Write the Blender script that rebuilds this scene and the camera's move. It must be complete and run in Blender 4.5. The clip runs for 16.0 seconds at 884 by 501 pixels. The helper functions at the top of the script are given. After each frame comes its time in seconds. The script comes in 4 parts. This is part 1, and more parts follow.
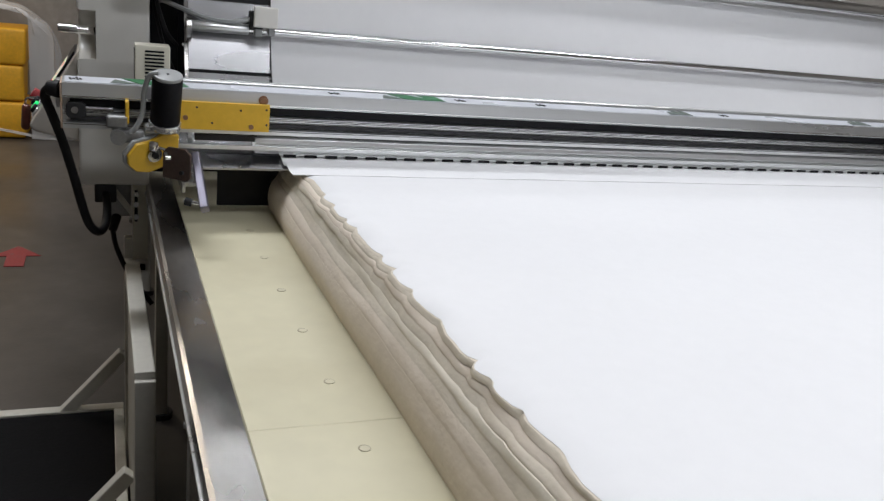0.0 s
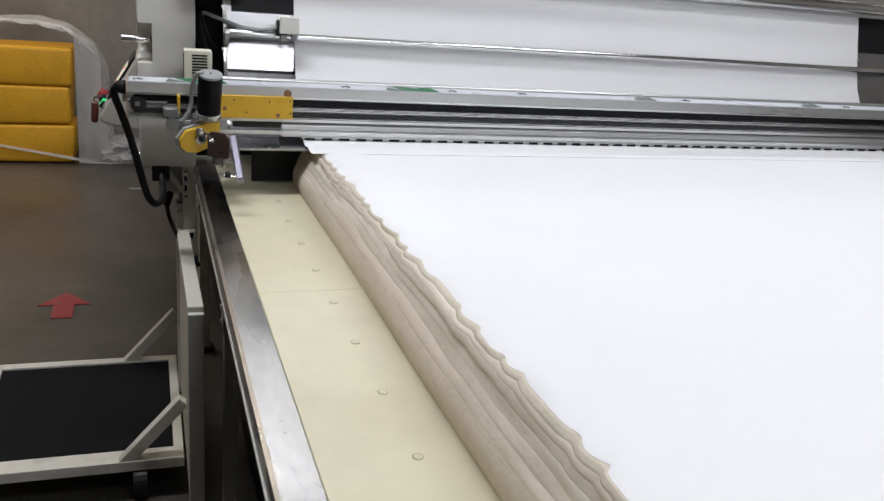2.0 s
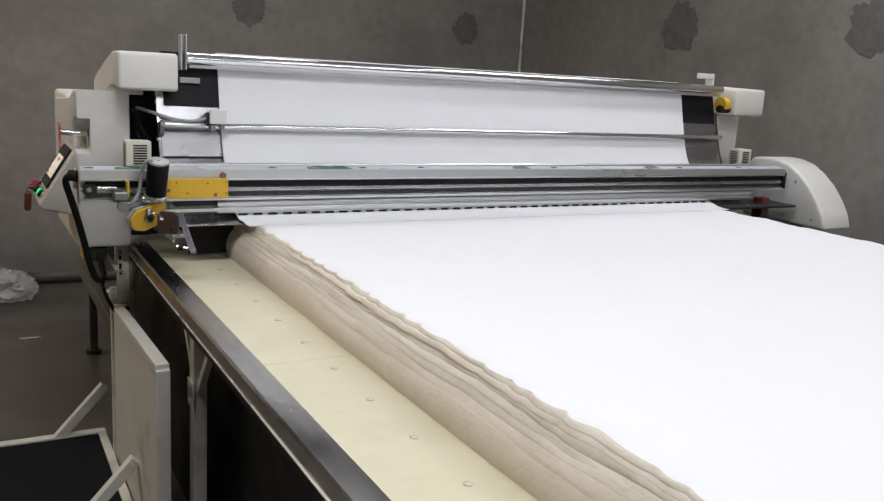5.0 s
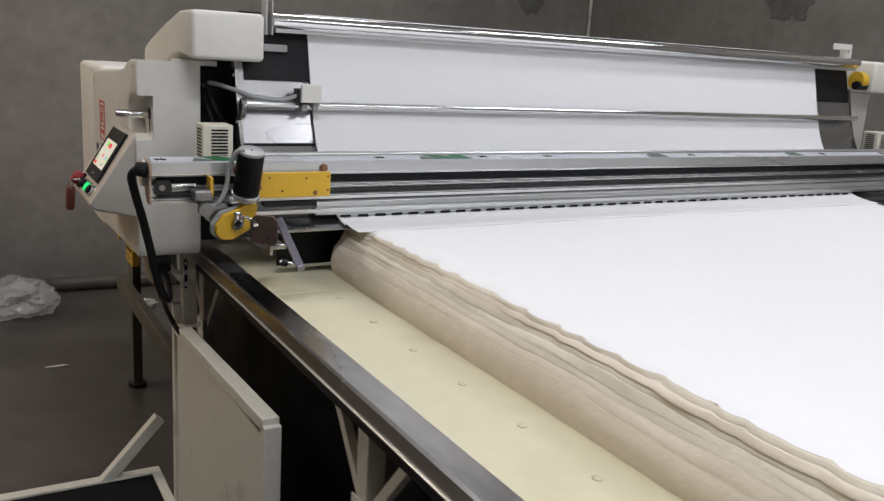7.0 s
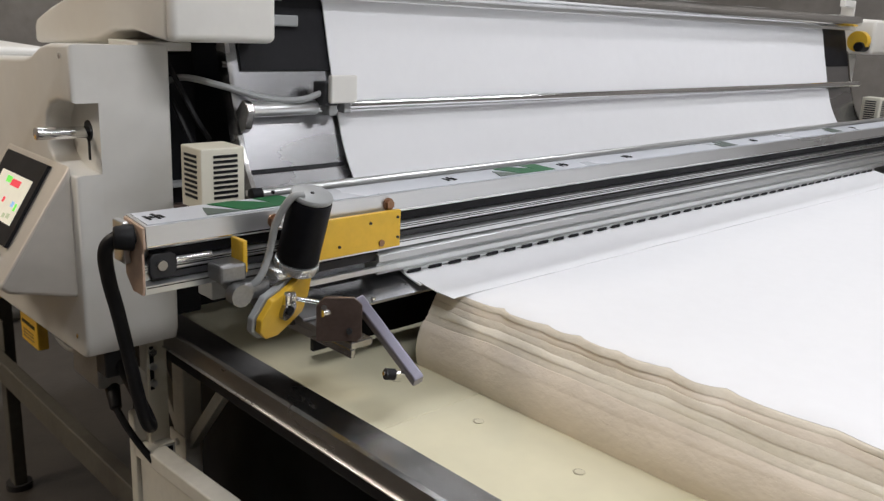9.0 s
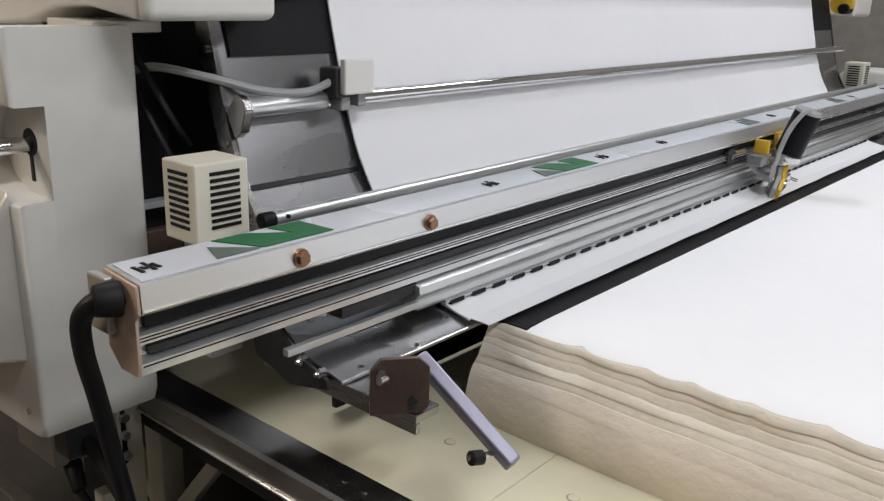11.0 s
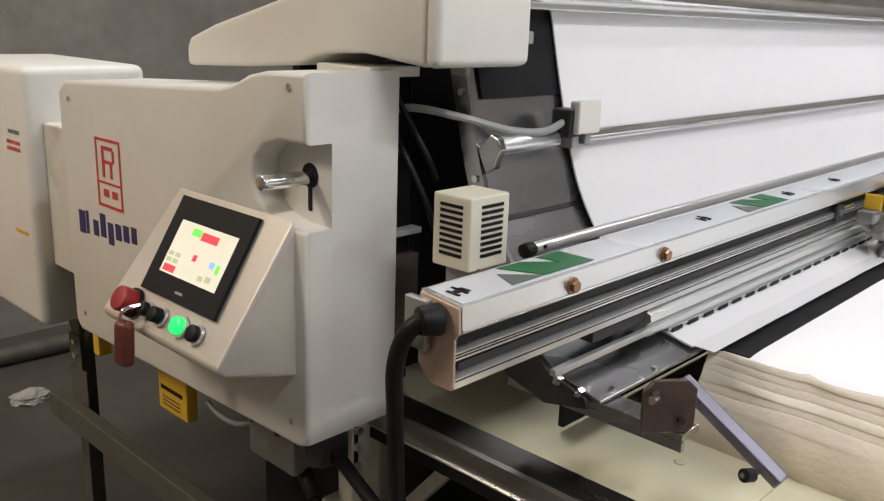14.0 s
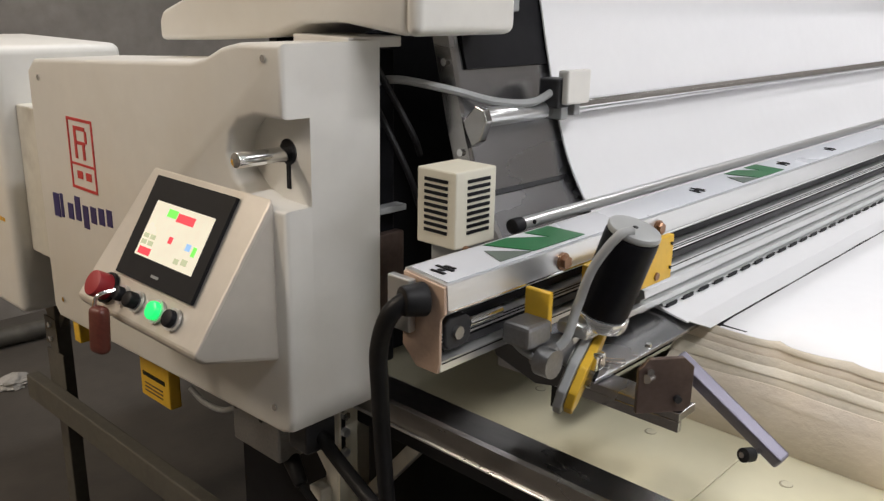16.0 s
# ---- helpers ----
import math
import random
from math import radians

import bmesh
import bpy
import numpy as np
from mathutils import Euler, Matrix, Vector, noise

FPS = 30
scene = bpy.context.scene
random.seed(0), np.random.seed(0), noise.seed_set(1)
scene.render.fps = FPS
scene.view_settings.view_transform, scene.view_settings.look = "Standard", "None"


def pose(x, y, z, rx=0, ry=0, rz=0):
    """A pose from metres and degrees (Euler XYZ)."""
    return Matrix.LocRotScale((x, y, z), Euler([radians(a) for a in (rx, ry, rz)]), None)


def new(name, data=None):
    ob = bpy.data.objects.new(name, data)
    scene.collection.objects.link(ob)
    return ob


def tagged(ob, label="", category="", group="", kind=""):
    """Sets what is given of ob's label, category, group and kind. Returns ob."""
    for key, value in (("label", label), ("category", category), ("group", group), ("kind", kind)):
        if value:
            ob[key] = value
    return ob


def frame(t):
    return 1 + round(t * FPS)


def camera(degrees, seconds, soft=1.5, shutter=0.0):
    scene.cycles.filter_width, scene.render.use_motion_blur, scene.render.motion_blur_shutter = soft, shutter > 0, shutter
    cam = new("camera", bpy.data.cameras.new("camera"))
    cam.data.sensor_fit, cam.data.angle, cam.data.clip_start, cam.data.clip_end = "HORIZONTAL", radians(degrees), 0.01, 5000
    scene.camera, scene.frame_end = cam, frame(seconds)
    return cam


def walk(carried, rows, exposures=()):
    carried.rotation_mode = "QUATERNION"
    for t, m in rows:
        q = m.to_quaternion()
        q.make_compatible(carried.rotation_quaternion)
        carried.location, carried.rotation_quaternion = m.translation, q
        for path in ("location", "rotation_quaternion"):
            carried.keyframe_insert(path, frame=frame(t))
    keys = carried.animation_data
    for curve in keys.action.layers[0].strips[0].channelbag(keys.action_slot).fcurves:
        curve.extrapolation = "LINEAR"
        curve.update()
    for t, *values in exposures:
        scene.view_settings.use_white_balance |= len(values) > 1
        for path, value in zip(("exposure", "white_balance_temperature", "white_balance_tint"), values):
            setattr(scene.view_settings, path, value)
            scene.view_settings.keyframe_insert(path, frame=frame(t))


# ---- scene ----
cam = camera(54.8, 16.0, soft=1.3, shutter=0.3)
METRES, EYE, TURN = 4.0, 1.55, -22.6
ROWS = [
    (0.0, 0.0, 0.0, 0.0, 1.86, -17.25, -6.01),
    (0.5, 0.0191, -0.0215, -0.003, 3.96, -17.46, -4.8),
    (1.0, 0.034, -0.0444, -0.0021, 5.85, -17.94, -3.99),
    (1.5, 0.0469, -0.0862, -0.0047, 6.22, -17.71, -4.18),
    (2.0, 0.0369, -0.11, 0.0123, 4.28, -17.65, -4.62),
    (2.5, 0.0417, -0.14, 0.018, 2.4, -13.54, -3.81),
    (3.0, 0.058, -0.1712, 0.0245, 1.27, -10.58, -3.02),
    (3.5, 0.0722, -0.2058, 0.0257, 0.67, -10.27, -3.89),
    (4.0, 0.046, -0.2196, 0.023, -2.68, -10.4, -4.33),
    (6.5, -0.0832, -0.113, 0.0079, -7.13, -12.61, -3.24),
    (7.0, -0.1117, -0.0591, 0.0044, -7.07, -13.21, -3.5),
    (7.5, -0.1443, -0.0067, 0.0044, -10.32, -14.9, -3.68),
    (8.0, -0.1675, 0.0575, -0.0005, -11.57, -15.46, -2.83),
    (8.5, -0.1922, 0.1138, 0.0019, -12.24, -15.75, -3.26),
    (9.0, -0.2259, 0.1606, 0.0033, -20.7, -15.26, -2.64),
    (11.5, -0.2477, 0.2709, 0.0009, -28.43, -16.55, -2.49),
    (12.0, -0.295, 0.2733, 0.0042, -30.02, -15.77, -3.25),
    (12.5, -0.3298, 0.2693, 0.005, -26.16, -15.52, -3.45),
    (13.0, -0.3299, 0.2701, 0.0061, -24.5, -15.24, -3.74),
    (13.5, -0.324, 0.2682, 0.0064, -23.78, -15.1, -3.11),
    (14.0, -0.3142, 0.2652, 0.0051, -23.56, -15.26, -1.9),
    (14.5, -0.3084, 0.2639, 0.0028, -23.85, -15.84, -1.15),
    (15.0, -0.3047, 0.2631, 0.0025, -24.38, -16.21, -0.9),
    (15.5, -0.3046, 0.2633, 0.002, -24.37, -16.45, -1.01),
    (16.0, -0.3077, 0.2741, 0.0013, -24.35, -16.61, -1.07),
]
# how far the spreader stands short of its last place on the table, second by second
TRAVEL = [(0.0, -2.784), (0.5, -2.527), (1.0, -2.27), (1.5, -2.012), (2.0, -1.768), (2.5, -1.512), (3.0, -1.257),
          (3.5, -1.0), (4.0, -0.745), (4.2, -0.648), (4.6, -0.49), (5.0, -0.37), (5.5, -0.26), (6.0, -0.175), (6.5, -0.118),
          (7.0, -0.066), (7.4, -0.016), (7.7, 0.0), (8.0, 0.0), (12.0, 0.0), (15.5, 0.0), (15.7, -0.006), (15.8, -0.016), (16.0, -0.041)]


def travelled(t):
    """The spreader's place along the table at t seconds."""
    return float(np.interp(t, [a for a, _ in TRAVEL], [b for _, b in TRAVEL]))


walk(cam, [(t, pose(0, travelled(t), EYE, 0, 0, TURN) @ pose(METRES * x, METRES * y, METRES * z, 90 + pitch, roll, yaw)) for t, x, y, z, yaw, pitch, roll in ROWS],
     exposures=[(0.0, -0.22, 6180, 11), (4.0, -0.2, 6220, 12), (6.5, -0.2, 6230, 12), (9.0, -0.08, 6280, 12), (11.5, -0.1, 6230, 12), (12.0, -0.16, 6350, 12), (12.5, 0.1, 6430, 12), (14.0, 0.16, 6460, 12), (16.0, 0.14, 6440, 12)])

# ---- light ----
world = bpy.data.worlds.new("world")
world.use_nodes = True
world.node_tree.nodes["Background"].inputs[0].default_value = (0.6, 0.62, 0.66, 1)
world.node_tree.nodes["Background"].inputs[1].default_value = 0.15
scene.world = world
COOL, WARM = (0.98, 0.98, 0.98), (1.0, 0.86, 0.68)
LAMPS = [(2.2, -4.6, 1.0, COOL), (0.9, -2.9, 1.05, COOL), (2.4, -1.0, 0.85, COOL), (-0.3, 0.1, 1.5, COOL), (3.0, 1.4, 0.95, COOL), (1.0, 3.4, 0.85, COOL), (-2.7, 3.9, 1.7, WARM), (-2.3, 5.1, 1.0, WARM)]
LAMP_Z, LAMP_W = 3.7, 38.0


# ---- materials ----
def mat(name, col, rough=0.5, metal=0.0, vary=0.12, scale=6.0, bump=0.0, bscale=80.0, stain=None, stain_scale=2.0, stain_cut=(0.5, 0.7), spec=0.5, stretch=(1, 1, 1), rvary=0.1, emit=None, power=0.0, sheen=0.0):
    m = bpy.data.materials.new(name)
    m.use_nodes = True
    nt = m.node_tree
    b = nt.nodes["Principled BSDF"]
    N, L = nt.nodes.new, nt.links.new
    co = N("ShaderNodeTexCoord")
    mp = N("ShaderNodeMapping")
    mp.inputs["Scale"].default_value = stretch
    L(co.outputs["Object"], mp.inputs[0])
    n1 = N("ShaderNodeTexNoise")
    n1.inputs["Scale"].default_value, n1.inputs["Detail"].default_value = scale, 6
    L(mp.outputs[0], n1.inputs["Vector"])
    n2 = N("ShaderNodeTexNoise")
    n2.inputs["Scale"].default_value, n2.inputs["Detail"].default_value = scale * 9, 4
    L(mp.outputs[0], n2.inputs["Vector"])
    add = N("ShaderNodeMath")
    add.operation = "ADD"
    L(n1.outputs[0], add.inputs[0])
    L(n2.outputs[0], add.inputs[1])
    mr = N("ShaderNodeMapRange")
    mr.inputs[1].default_value, mr.inputs[2].default_value = 0.6, 1.4
    mr.inputs[3].default_value, mr.inputs[4].default_value = 1 - vary, 1 + vary
    L(add.outputs[0], mr.inputs[0])
    mul = N("ShaderNodeVectorMath")
    mul.operation = "SCALE"
    mul.inputs[0].default_value = col
    L(mr.outputs[0], mul.inputs["Scale"])
    out = mul.outputs[0]
    if stain:
        n3 = N("ShaderNodeTexNoise")
        n3.inputs["Scale"].default_value, n3.inputs["Detail"].default_value = stain_scale, 8
        L(mp.outputs[0], n3.inputs["Vector"])
        r3 = N("ShaderNodeMapRange")
        r3.inputs[1].default_value, r3.inputs[2].default_value = stain_cut
        L(n3.outputs[0], r3.inputs[0])
        mx = N("ShaderNodeMix")
        mx.data_type = "RGBA"
        L(r3.outputs[0], mx.inputs["Factor"])
        L(out, mx.inputs[6])
        mx.inputs[7].default_value = (*stain, 1)
        out = mx.outputs[2]
    L(out, b.inputs["Base Color"])
    b.inputs["Metallic"].default_value = metal
    rr = N("ShaderNodeMapRange")
    rr.inputs[1].default_value, rr.inputs[2].default_value = 0.3, 0.7
    rr.inputs[3].default_value, rr.inputs[4].default_value = max(0.02, rough - rvary), min(1, rough + rvary)
    L(n1.outputs[0], rr.inputs[0])
    L(rr.outputs[0], b.inputs["Roughness"])
    b.inputs["Specular IOR Level"].default_value = spec
    if sheen:
        b.inputs["Sheen Weight"].default_value = sheen
    if emit:
        b.inputs["Emission Color"].default_value = (*emit, 1)
        b.inputs["Emission Strength"].default_value = power
    if bump:
        n4 = N("ShaderNodeTexNoise")
        n4.inputs["Scale"].default_value, n4.inputs["Detail"].default_value = bscale, 5
        L(mp.outputs[0], n4.inputs["Vector"])
        bp = N("ShaderNodeBump")
        bp.inputs["Strength"].default_value, bp.inputs["Distance"].default_value = bump, 0.004
        L(n4.outputs[0], bp.inputs["Height"])
        L(bp.outputs[0], b.inputs["Normal"])
    return m


CONCRETE = mat("concrete", (0.262, 0.242, 0.219), 0.9, vary=0.2, scale=1.6, bump=0.5, bscale=30, stain=(0.185, 0.17, 0.153), stain_scale=1.4, stain_cut=(0.5, 0.75))
PATCH = mat("patch", (0.15, 0.142, 0.13), 0.95, vary=0.3, scale=12, bump=0.6, bscale=40)
FLOORM = mat("floor_concrete", (0.085, 0.077, 0.068), 0.36, vary=0.25, scale=1.2, bump=0.12, bscale=60, stain=(0.03, 0.027, 0.025), stain_scale=0.8, stain_cut=(0.45, 0.7), rvary=0.1, spec=0.7)
CEIL = mat("ceiling_plaster", (0.5, 0.49, 0.47), 0.9, vary=0.08, scale=1)
TUBE = mat("tube", (1, 1, 1), 0.5, emit=(1, 0.97, 0.92), power=6)
CREAM = mat("cream_board", (0.645, 0.605, 0.435), 0.42, vary=0.05, scale=2.5, stain=(0.55, 0.505, 0.35), stain_scale=3, stain_cut=(0.55, 0.8))
HOLEM = mat("hole_rim", (0.36, 0.32, 0.22), 0.6)
HOLEC = mat("hole_plug", (0.62, 0.58, 0.43), 0.5)
STEEL = mat("scuffed_steel", (0.42, 0.41, 0.4), 0.28, 1.0, vary=0.2, scale=5, stain=(0.16, 0.12, 0.08), stain_scale=3, stain_cut=(0.55, 0.8), stretch=(1, 0.3, 1), rvary=0.12)
DARK = mat("dark_steel", (0.03, 0.03, 0.032), 0.45, vary=0.25, scale=5, spec=0.3)
# black paint, also on the sheets that stand for shade
BLACK = mat("black_paint_and_shade", (0.01, 0.01, 0.012), 0.5, vary=0.2, spec=0.2)
MOTORM = mat("motor_black", (0.008, 0.008, 0.01), 0.42, vary=0.3, scale=12, spec=0.12)
RUBBER = mat("rubber", (0.01, 0.01, 0.011), 0.5, vary=0.2, scale=20, spec=0.25)
ALU = mat("aluminium", (0.72, 0.73, 0.73), 0.32, 0.85, vary=0.05, scale=8, stretch=(0.1, 1, 1), rvary=0.08)
CHROME = mat("chrome", (0.8, 0.8, 0.8), 0.14, 1.0, vary=0.05, rvary=0.05)
PLATE = mat("steel_plate", (0.4, 0.4, 0.41), 0.24, 1.0, vary=0.1, scale=4, stretch=(0.3, 1, 1))
WHITE = mat("white_enamel", (0.76, 0.745, 0.7), 0.38, vary=0.04, scale=3, stain=(0.68, 0.64, 0.56), stain_scale=2.5, stain_cut=(0.5, 0.8), bump=0.05, bscale=60)
CREAMW = mat("cream_enamel", (0.75, 0.72, 0.6), 0.45, vary=0.03)
FRAMEW = mat("frame_enamel", (0.66, 0.64, 0.57), 0.5, vary=0.08, scale=6, stain=(0.36, 0.33, 0.28), stain_scale=5, stain_cut=(0.58, 0.75))
YELLOW = mat("yellow_enamel", (0.72, 0.44, 0.03), 0.4, vary=0.08, scale=8, stain=(0.4, 0.24, 0.05), stain_scale=9, stain_cut=(0.6, 0.75))
BRASS = mat("copper_bolt", (0.3, 0.17, 0.1), 0.45, 0.7, vary=0.1)
GREYP = mat("grey_plastic", (0.33, 0.34, 0.34), 0.4, vary=0.05)
CLOTH = mat("white_cloth", (0.83, 0.83, 0.84), 0.9, vary=0.015, scale=4, bump=0.12, bscale=500, spec=0.15, sheen=0.1)
FELT = mat("felt", (0.75, 0.665, 0.56), 0.95, vary=0.07, scale=6, bump=0.35, bscale=150, spec=0.1, stretch=(1, 0.5, 0.7))
FELT2 = mat("felt_pale", (0.77, 0.71, 0.6), 0.95, vary=0.07, scale=8, bump=0.35, bscale=180, spec=0.1, stretch=(1, 0.6, 0.7))
FELT3 = mat("felt_grey", (0.69, 0.625, 0.52), 0.95, vary=0.08, scale=8, bump=0.35, bscale=180, spec=0.1, stretch=(1, 0.6, 0.7))
MATM = mat("ribbed_mat", (0.013, 0.013, 0.014), 0.9, spec=0.05, vary=0.2, scale=30, bump=0.5, bscale=120)
RED = mat("red_plastic", (0.32, 0.02, 0.025), 0.5, vary=0.1)
REDBROWN = mat("brown_leather", (0.13, 0.035, 0.025), 0.4, vary=0.25, scale=20)
REDP = mat("red_print", (0.6, 0.05, 0.05), 0.5)
NAVY = mat("navy_print", (0.03, 0.025, 0.13), 0.5)
GREENP = mat("green_print", (0.015, 0.14, 0.045), 0.45)
GREYPR = mat("grey_print", (0.12, 0.15, 0.13), 0.5)
PAPER = mat("dusty_paper", (0.42, 0.41, 0.39), 0.9, vary=0.2, scale=20)
LABEL = mat("label_white", (0.6, 0.62, 0.66), 0.35, vary=0.02)
GLOW = mat("green_lamp", (0.02, 0.3, 0.1), 0.3, emit=(0.015, 1.0, 0.2), power=0.85)
BROWNST = mat("brown_steel", (0.14, 0.1, 0.085), 0.38, 0.6, vary=0.2, scale=14)
ARMM = mat("arm_steel", (0.24, 0.23, 0.28), 0.36, 1.0, vary=0.06)
OLIVE = mat("olive_and_shade", (0.1, 0.095, 0.08), 0.55, vary=0.2, scale=6, stain=(0.05, 0.045, 0.04), stain_scale=5, stain_cut=(0.5, 0.7))
CASTM = mat("cast_metal", (0.3, 0.3, 0.3), 0.4, 0.8, vary=0.15, scale=20)
CAPM = mat("tan_cap", (0.5, 0.36, 0.27), 0.5, vary=0.12, scale=20)
SCREEN = mat("lcd", (0.5, 0.5, 0.4), 0.2, emit=(1.0, 0.9, 0.7), power=0.55)
CONSOLE = mat("satin_metal", (0.66, 0.62, 0.56), 0.38, 0.4, vary=0.05, scale=5)
SCR_R = mat("lcd_red", (0.4, 0.02, 0.03), 0.2, emit=(0.9, 0.08, 0.1), power=0.8)
SCR_G = mat("lcd_green", (0.05, 0.4, 0.05), 0.2, emit=(0.25, 0.9, 0.12), power=0.8)
SCR_B = mat("lcd_blue", (0.1, 0.2, 0.4), 0.2, emit=(0.4, 0.65, 0.95), power=0.7)
SCR_K = mat("lcd_olive", (0.2, 0.2, 0.1), 0.2, emit=(0.62, 0.66, 0.42), power=0.7)
ORANGE = mat("orange_sack", (0.8, 0.42, 0.02), 0.5, vary=0.15, scale=5, bump=0.4, bscale=15)
ARROWM = mat("red_floor_paint", (0.28, 0.035, 0.035), 0.7, vary=0.3, scale=14, stain=(0.14, 0.1, 0.09), stain_scale=14, stain_cut=(0.55, 0.7))
FILM = bpy.data.materials.new("plastic_film")
FILM.use_nodes = True
FILM.node_tree.nodes["Principled BSDF"].inputs["Base Color"].default_value = (0.8, 0.8, 0.8, 1)
FILM.node_tree.nodes["Principled BSDF"].inputs["Roughness"].default_value = 0.2
FILM.node_tree.nodes["Principled BSDF"].inputs["Alpha"].default_value = 0.33


# ---- mesh helpers ----
def part(name, bm, material, parent=None, label="", smooth=False):
    """Links a bmesh as one mesh object under a thing or a part."""
    me = bpy.data.meshes.new(name)
    bm.normal_update()
    bm.to_mesh(me)
    bm.free()
    for m in material if isinstance(material, (list, tuple)) else [material]:
        me.materials.append(m)
    if smooth:
        for p in me.polygons:
            p.use_smooth = True
        me.set_sharp_from_angle(angle=radians(40))
    ob = new(name, me)
    if parent:
        ob.parent = parent
    if label:
        tagged(ob, label)
    return ob


def thing(name, label, category, group="", kind=""):
    return tagged(new(name), label, category, group, kind)


def bm_box(x0, x1, y0, y1, z0, z1, bevel=0.0, seg=2, bm=None, m=None):
    bm = bm or bmesh.new()
    r = bmesh.ops.create_cube(bm, size=1)
    vs = r["verts"]
    bmesh.ops.scale(bm, vec=(x1 - x0, y1 - y0, z1 - z0), verts=vs)
    bmesh.ops.translate(bm, vec=((x0 + x1) / 2, (y0 + y1) / 2, (z0 + z1) / 2), verts=vs)
    if bevel:
        es = list({e for v in vs for e in v.link_edges})
        rr = bmesh.ops.bevel(bm, geom=es, offset=bevel, segments=seg, affect="EDGES", profile=0.5)
        vs = list({v for f in rr["faces"] for v in f.verts} | {v for v in vs if v.is_valid})
    if m is not None:
        bmesh.ops.transform(bm, matrix=m, verts=vs)
    return bm


def bm_prism(pts, axis, a, b, bevel=0.0, bm=None, seg=2):
    """A closed outline drawn out along an axis: x takes (y, z), y takes (x, z), z takes (x, y)."""
    bm = bm or bmesh.new()
    put = {"x": lambda p, t: (t, p[0], p[1]), "y": lambda p, t: (p[0], t, p[1]), "z": lambda p, t: (p[0], p[1], t)}[axis]
    v0, v1 = [bm.verts.new(put(p, a)) for p in pts], [bm.verts.new(put(p, b)) for p in pts]
    n = len(pts)
    fs = [bm.faces.new(v0), bm.faces.new(v1[::-1])] + [bm.faces.new((v0[i], v1[i], v1[(i + 1) % n], v0[(i + 1) % n])) for i in range(n)]
    bmesh.ops.recalc_face_normals(bm, faces=fs)
    if bevel:
        es = list({e for f in fs for e in f.edges})
        bmesh.ops.bevel(bm, geom=es, offset=bevel, segments=seg, affect="EDGES", profile=0.5)
    return bm


def bm_cyl(p, q, r, r2=None, n=20, bm=None, bevel=0.0):
    bm = bm or bmesh.new()
    p, q = Vector(p), Vector(q)
    d = q - p
    m = Matrix.Translation((p + q) / 2) @ d.to_track_quat("Z", "Y").to_matrix().to_4x4()
    res = bmesh.ops.create_cone(bm, cap_ends=True, segments=n, radius1=r, radius2=r if r2 is None else r2, depth=d.length, matrix=m)
    if bevel:
        es = [e for e in {e for v in res["verts"] for e in v.link_edges} if any(len(f.verts) > 4 for f in e.link_faces)]
        bmesh.ops.bevel(bm, geom=es, offset=bevel, segments=2, affect="EDGES", profile=0.5)
    return bm


def bm_tube(points, r, n=12, steps=8, bm=None):
    """A round hose through the points."""
    bm = bm or bmesh.new()
    P = [Vector(p) for p in points]
    P = [2 * P[0] - P[1]] + P + [2 * P[-1] - P[-2]]
    path = []
    for i in range(1, len(P) - 2):
        for k in range(steps):
            t = k / steps
            a, b, c, d = P[i - 1:i + 3]
            path.append(0.5 * (2 * b + (c - a) * t + (2 * a - 5 * b + 4 * c - d) * t * t + (3 * b - a - 3 * c + d) * t ** 3))
    path.append(P[-2])
    rings, side = [], None
    for i, c in enumerate(path):
        d = (path[min(i + 1, len(path) - 1)] - path[max(i - 1, 0)]).normalized()
        if side is None:
            side = d.orthogonal().normalized()
        side = (side - d * side.dot(d)).normalized()
        up = d.cross(side)
        rings.append([bm.verts.new(c + r * (math.cos(2 * math.pi * k / n) * side + math.sin(2 * math.pi * k / n) * up)) for k in range(n)])
    for a, b in zip(rings, rings[1:]):
        for k in range(n):
            bm.faces.new((a[k], a[(k + 1) % n], b[(k + 1) % n], b[k]))
    bm.faces.new(rings[0][::-1])
    bm.faces.new(rings[-1])
    return bm


def bm_sheet(profile, x0, x1, thick, nx=1, wave=None, bm=None):
    """A sheet whose (y, z) line is drawn from x0 to x1, with a thickness below it."""
    bm = bm or bmesh.new()
    top, low = [], []
    k = len(profile)
    for j in range(nx + 1):
        x = x0 + (x1 - x0) * j / nx
        a, b = [], []
        for i, (y, z) in enumerate(profile):
            y0, z0 = profile[max(i - 1, 0)]
            y1, z1 = profile[min(i + 1, k - 1)]
            d = math.hypot(y1 - y0, z1 - z0)
            ny, nz = -(z1 - z0) / d, (y1 - y0) / d
            if nz < 0:
                ny, nz = -ny, -nz
            w = wave(x, i / (k - 1)) if wave else 0.0
            a.append(bm.verts.new((x, y + ny * w, z + nz * w)))
            b.append(bm.verts.new((x, y + ny * (w - thick), z + nz * (w - thick))))
        top.append(a)
        low.append(b)
    for j in range(nx):
        for i in range(k - 1):
            bm.faces.new((top[j][i], top[j + 1][i], top[j + 1][i + 1], top[j][i + 1]))
            bm.faces.new((low[j][i], low[j][i + 1], low[j + 1][i + 1], low[j + 1][i]))
    for j in range(nx):
        for i in (0, k - 1):
            bm.faces.new((top[j][i], low[j][i], low[j + 1][i], top[j + 1][i]))
    for i in range(k - 1):
        for j in (0, nx):
            bm.faces.new((top[j][i], top[j][i + 1], low[j][i + 1], low[j][i]))
    bmesh.ops.recalc_face_normals(bm, faces=bm.faces)
    return bm


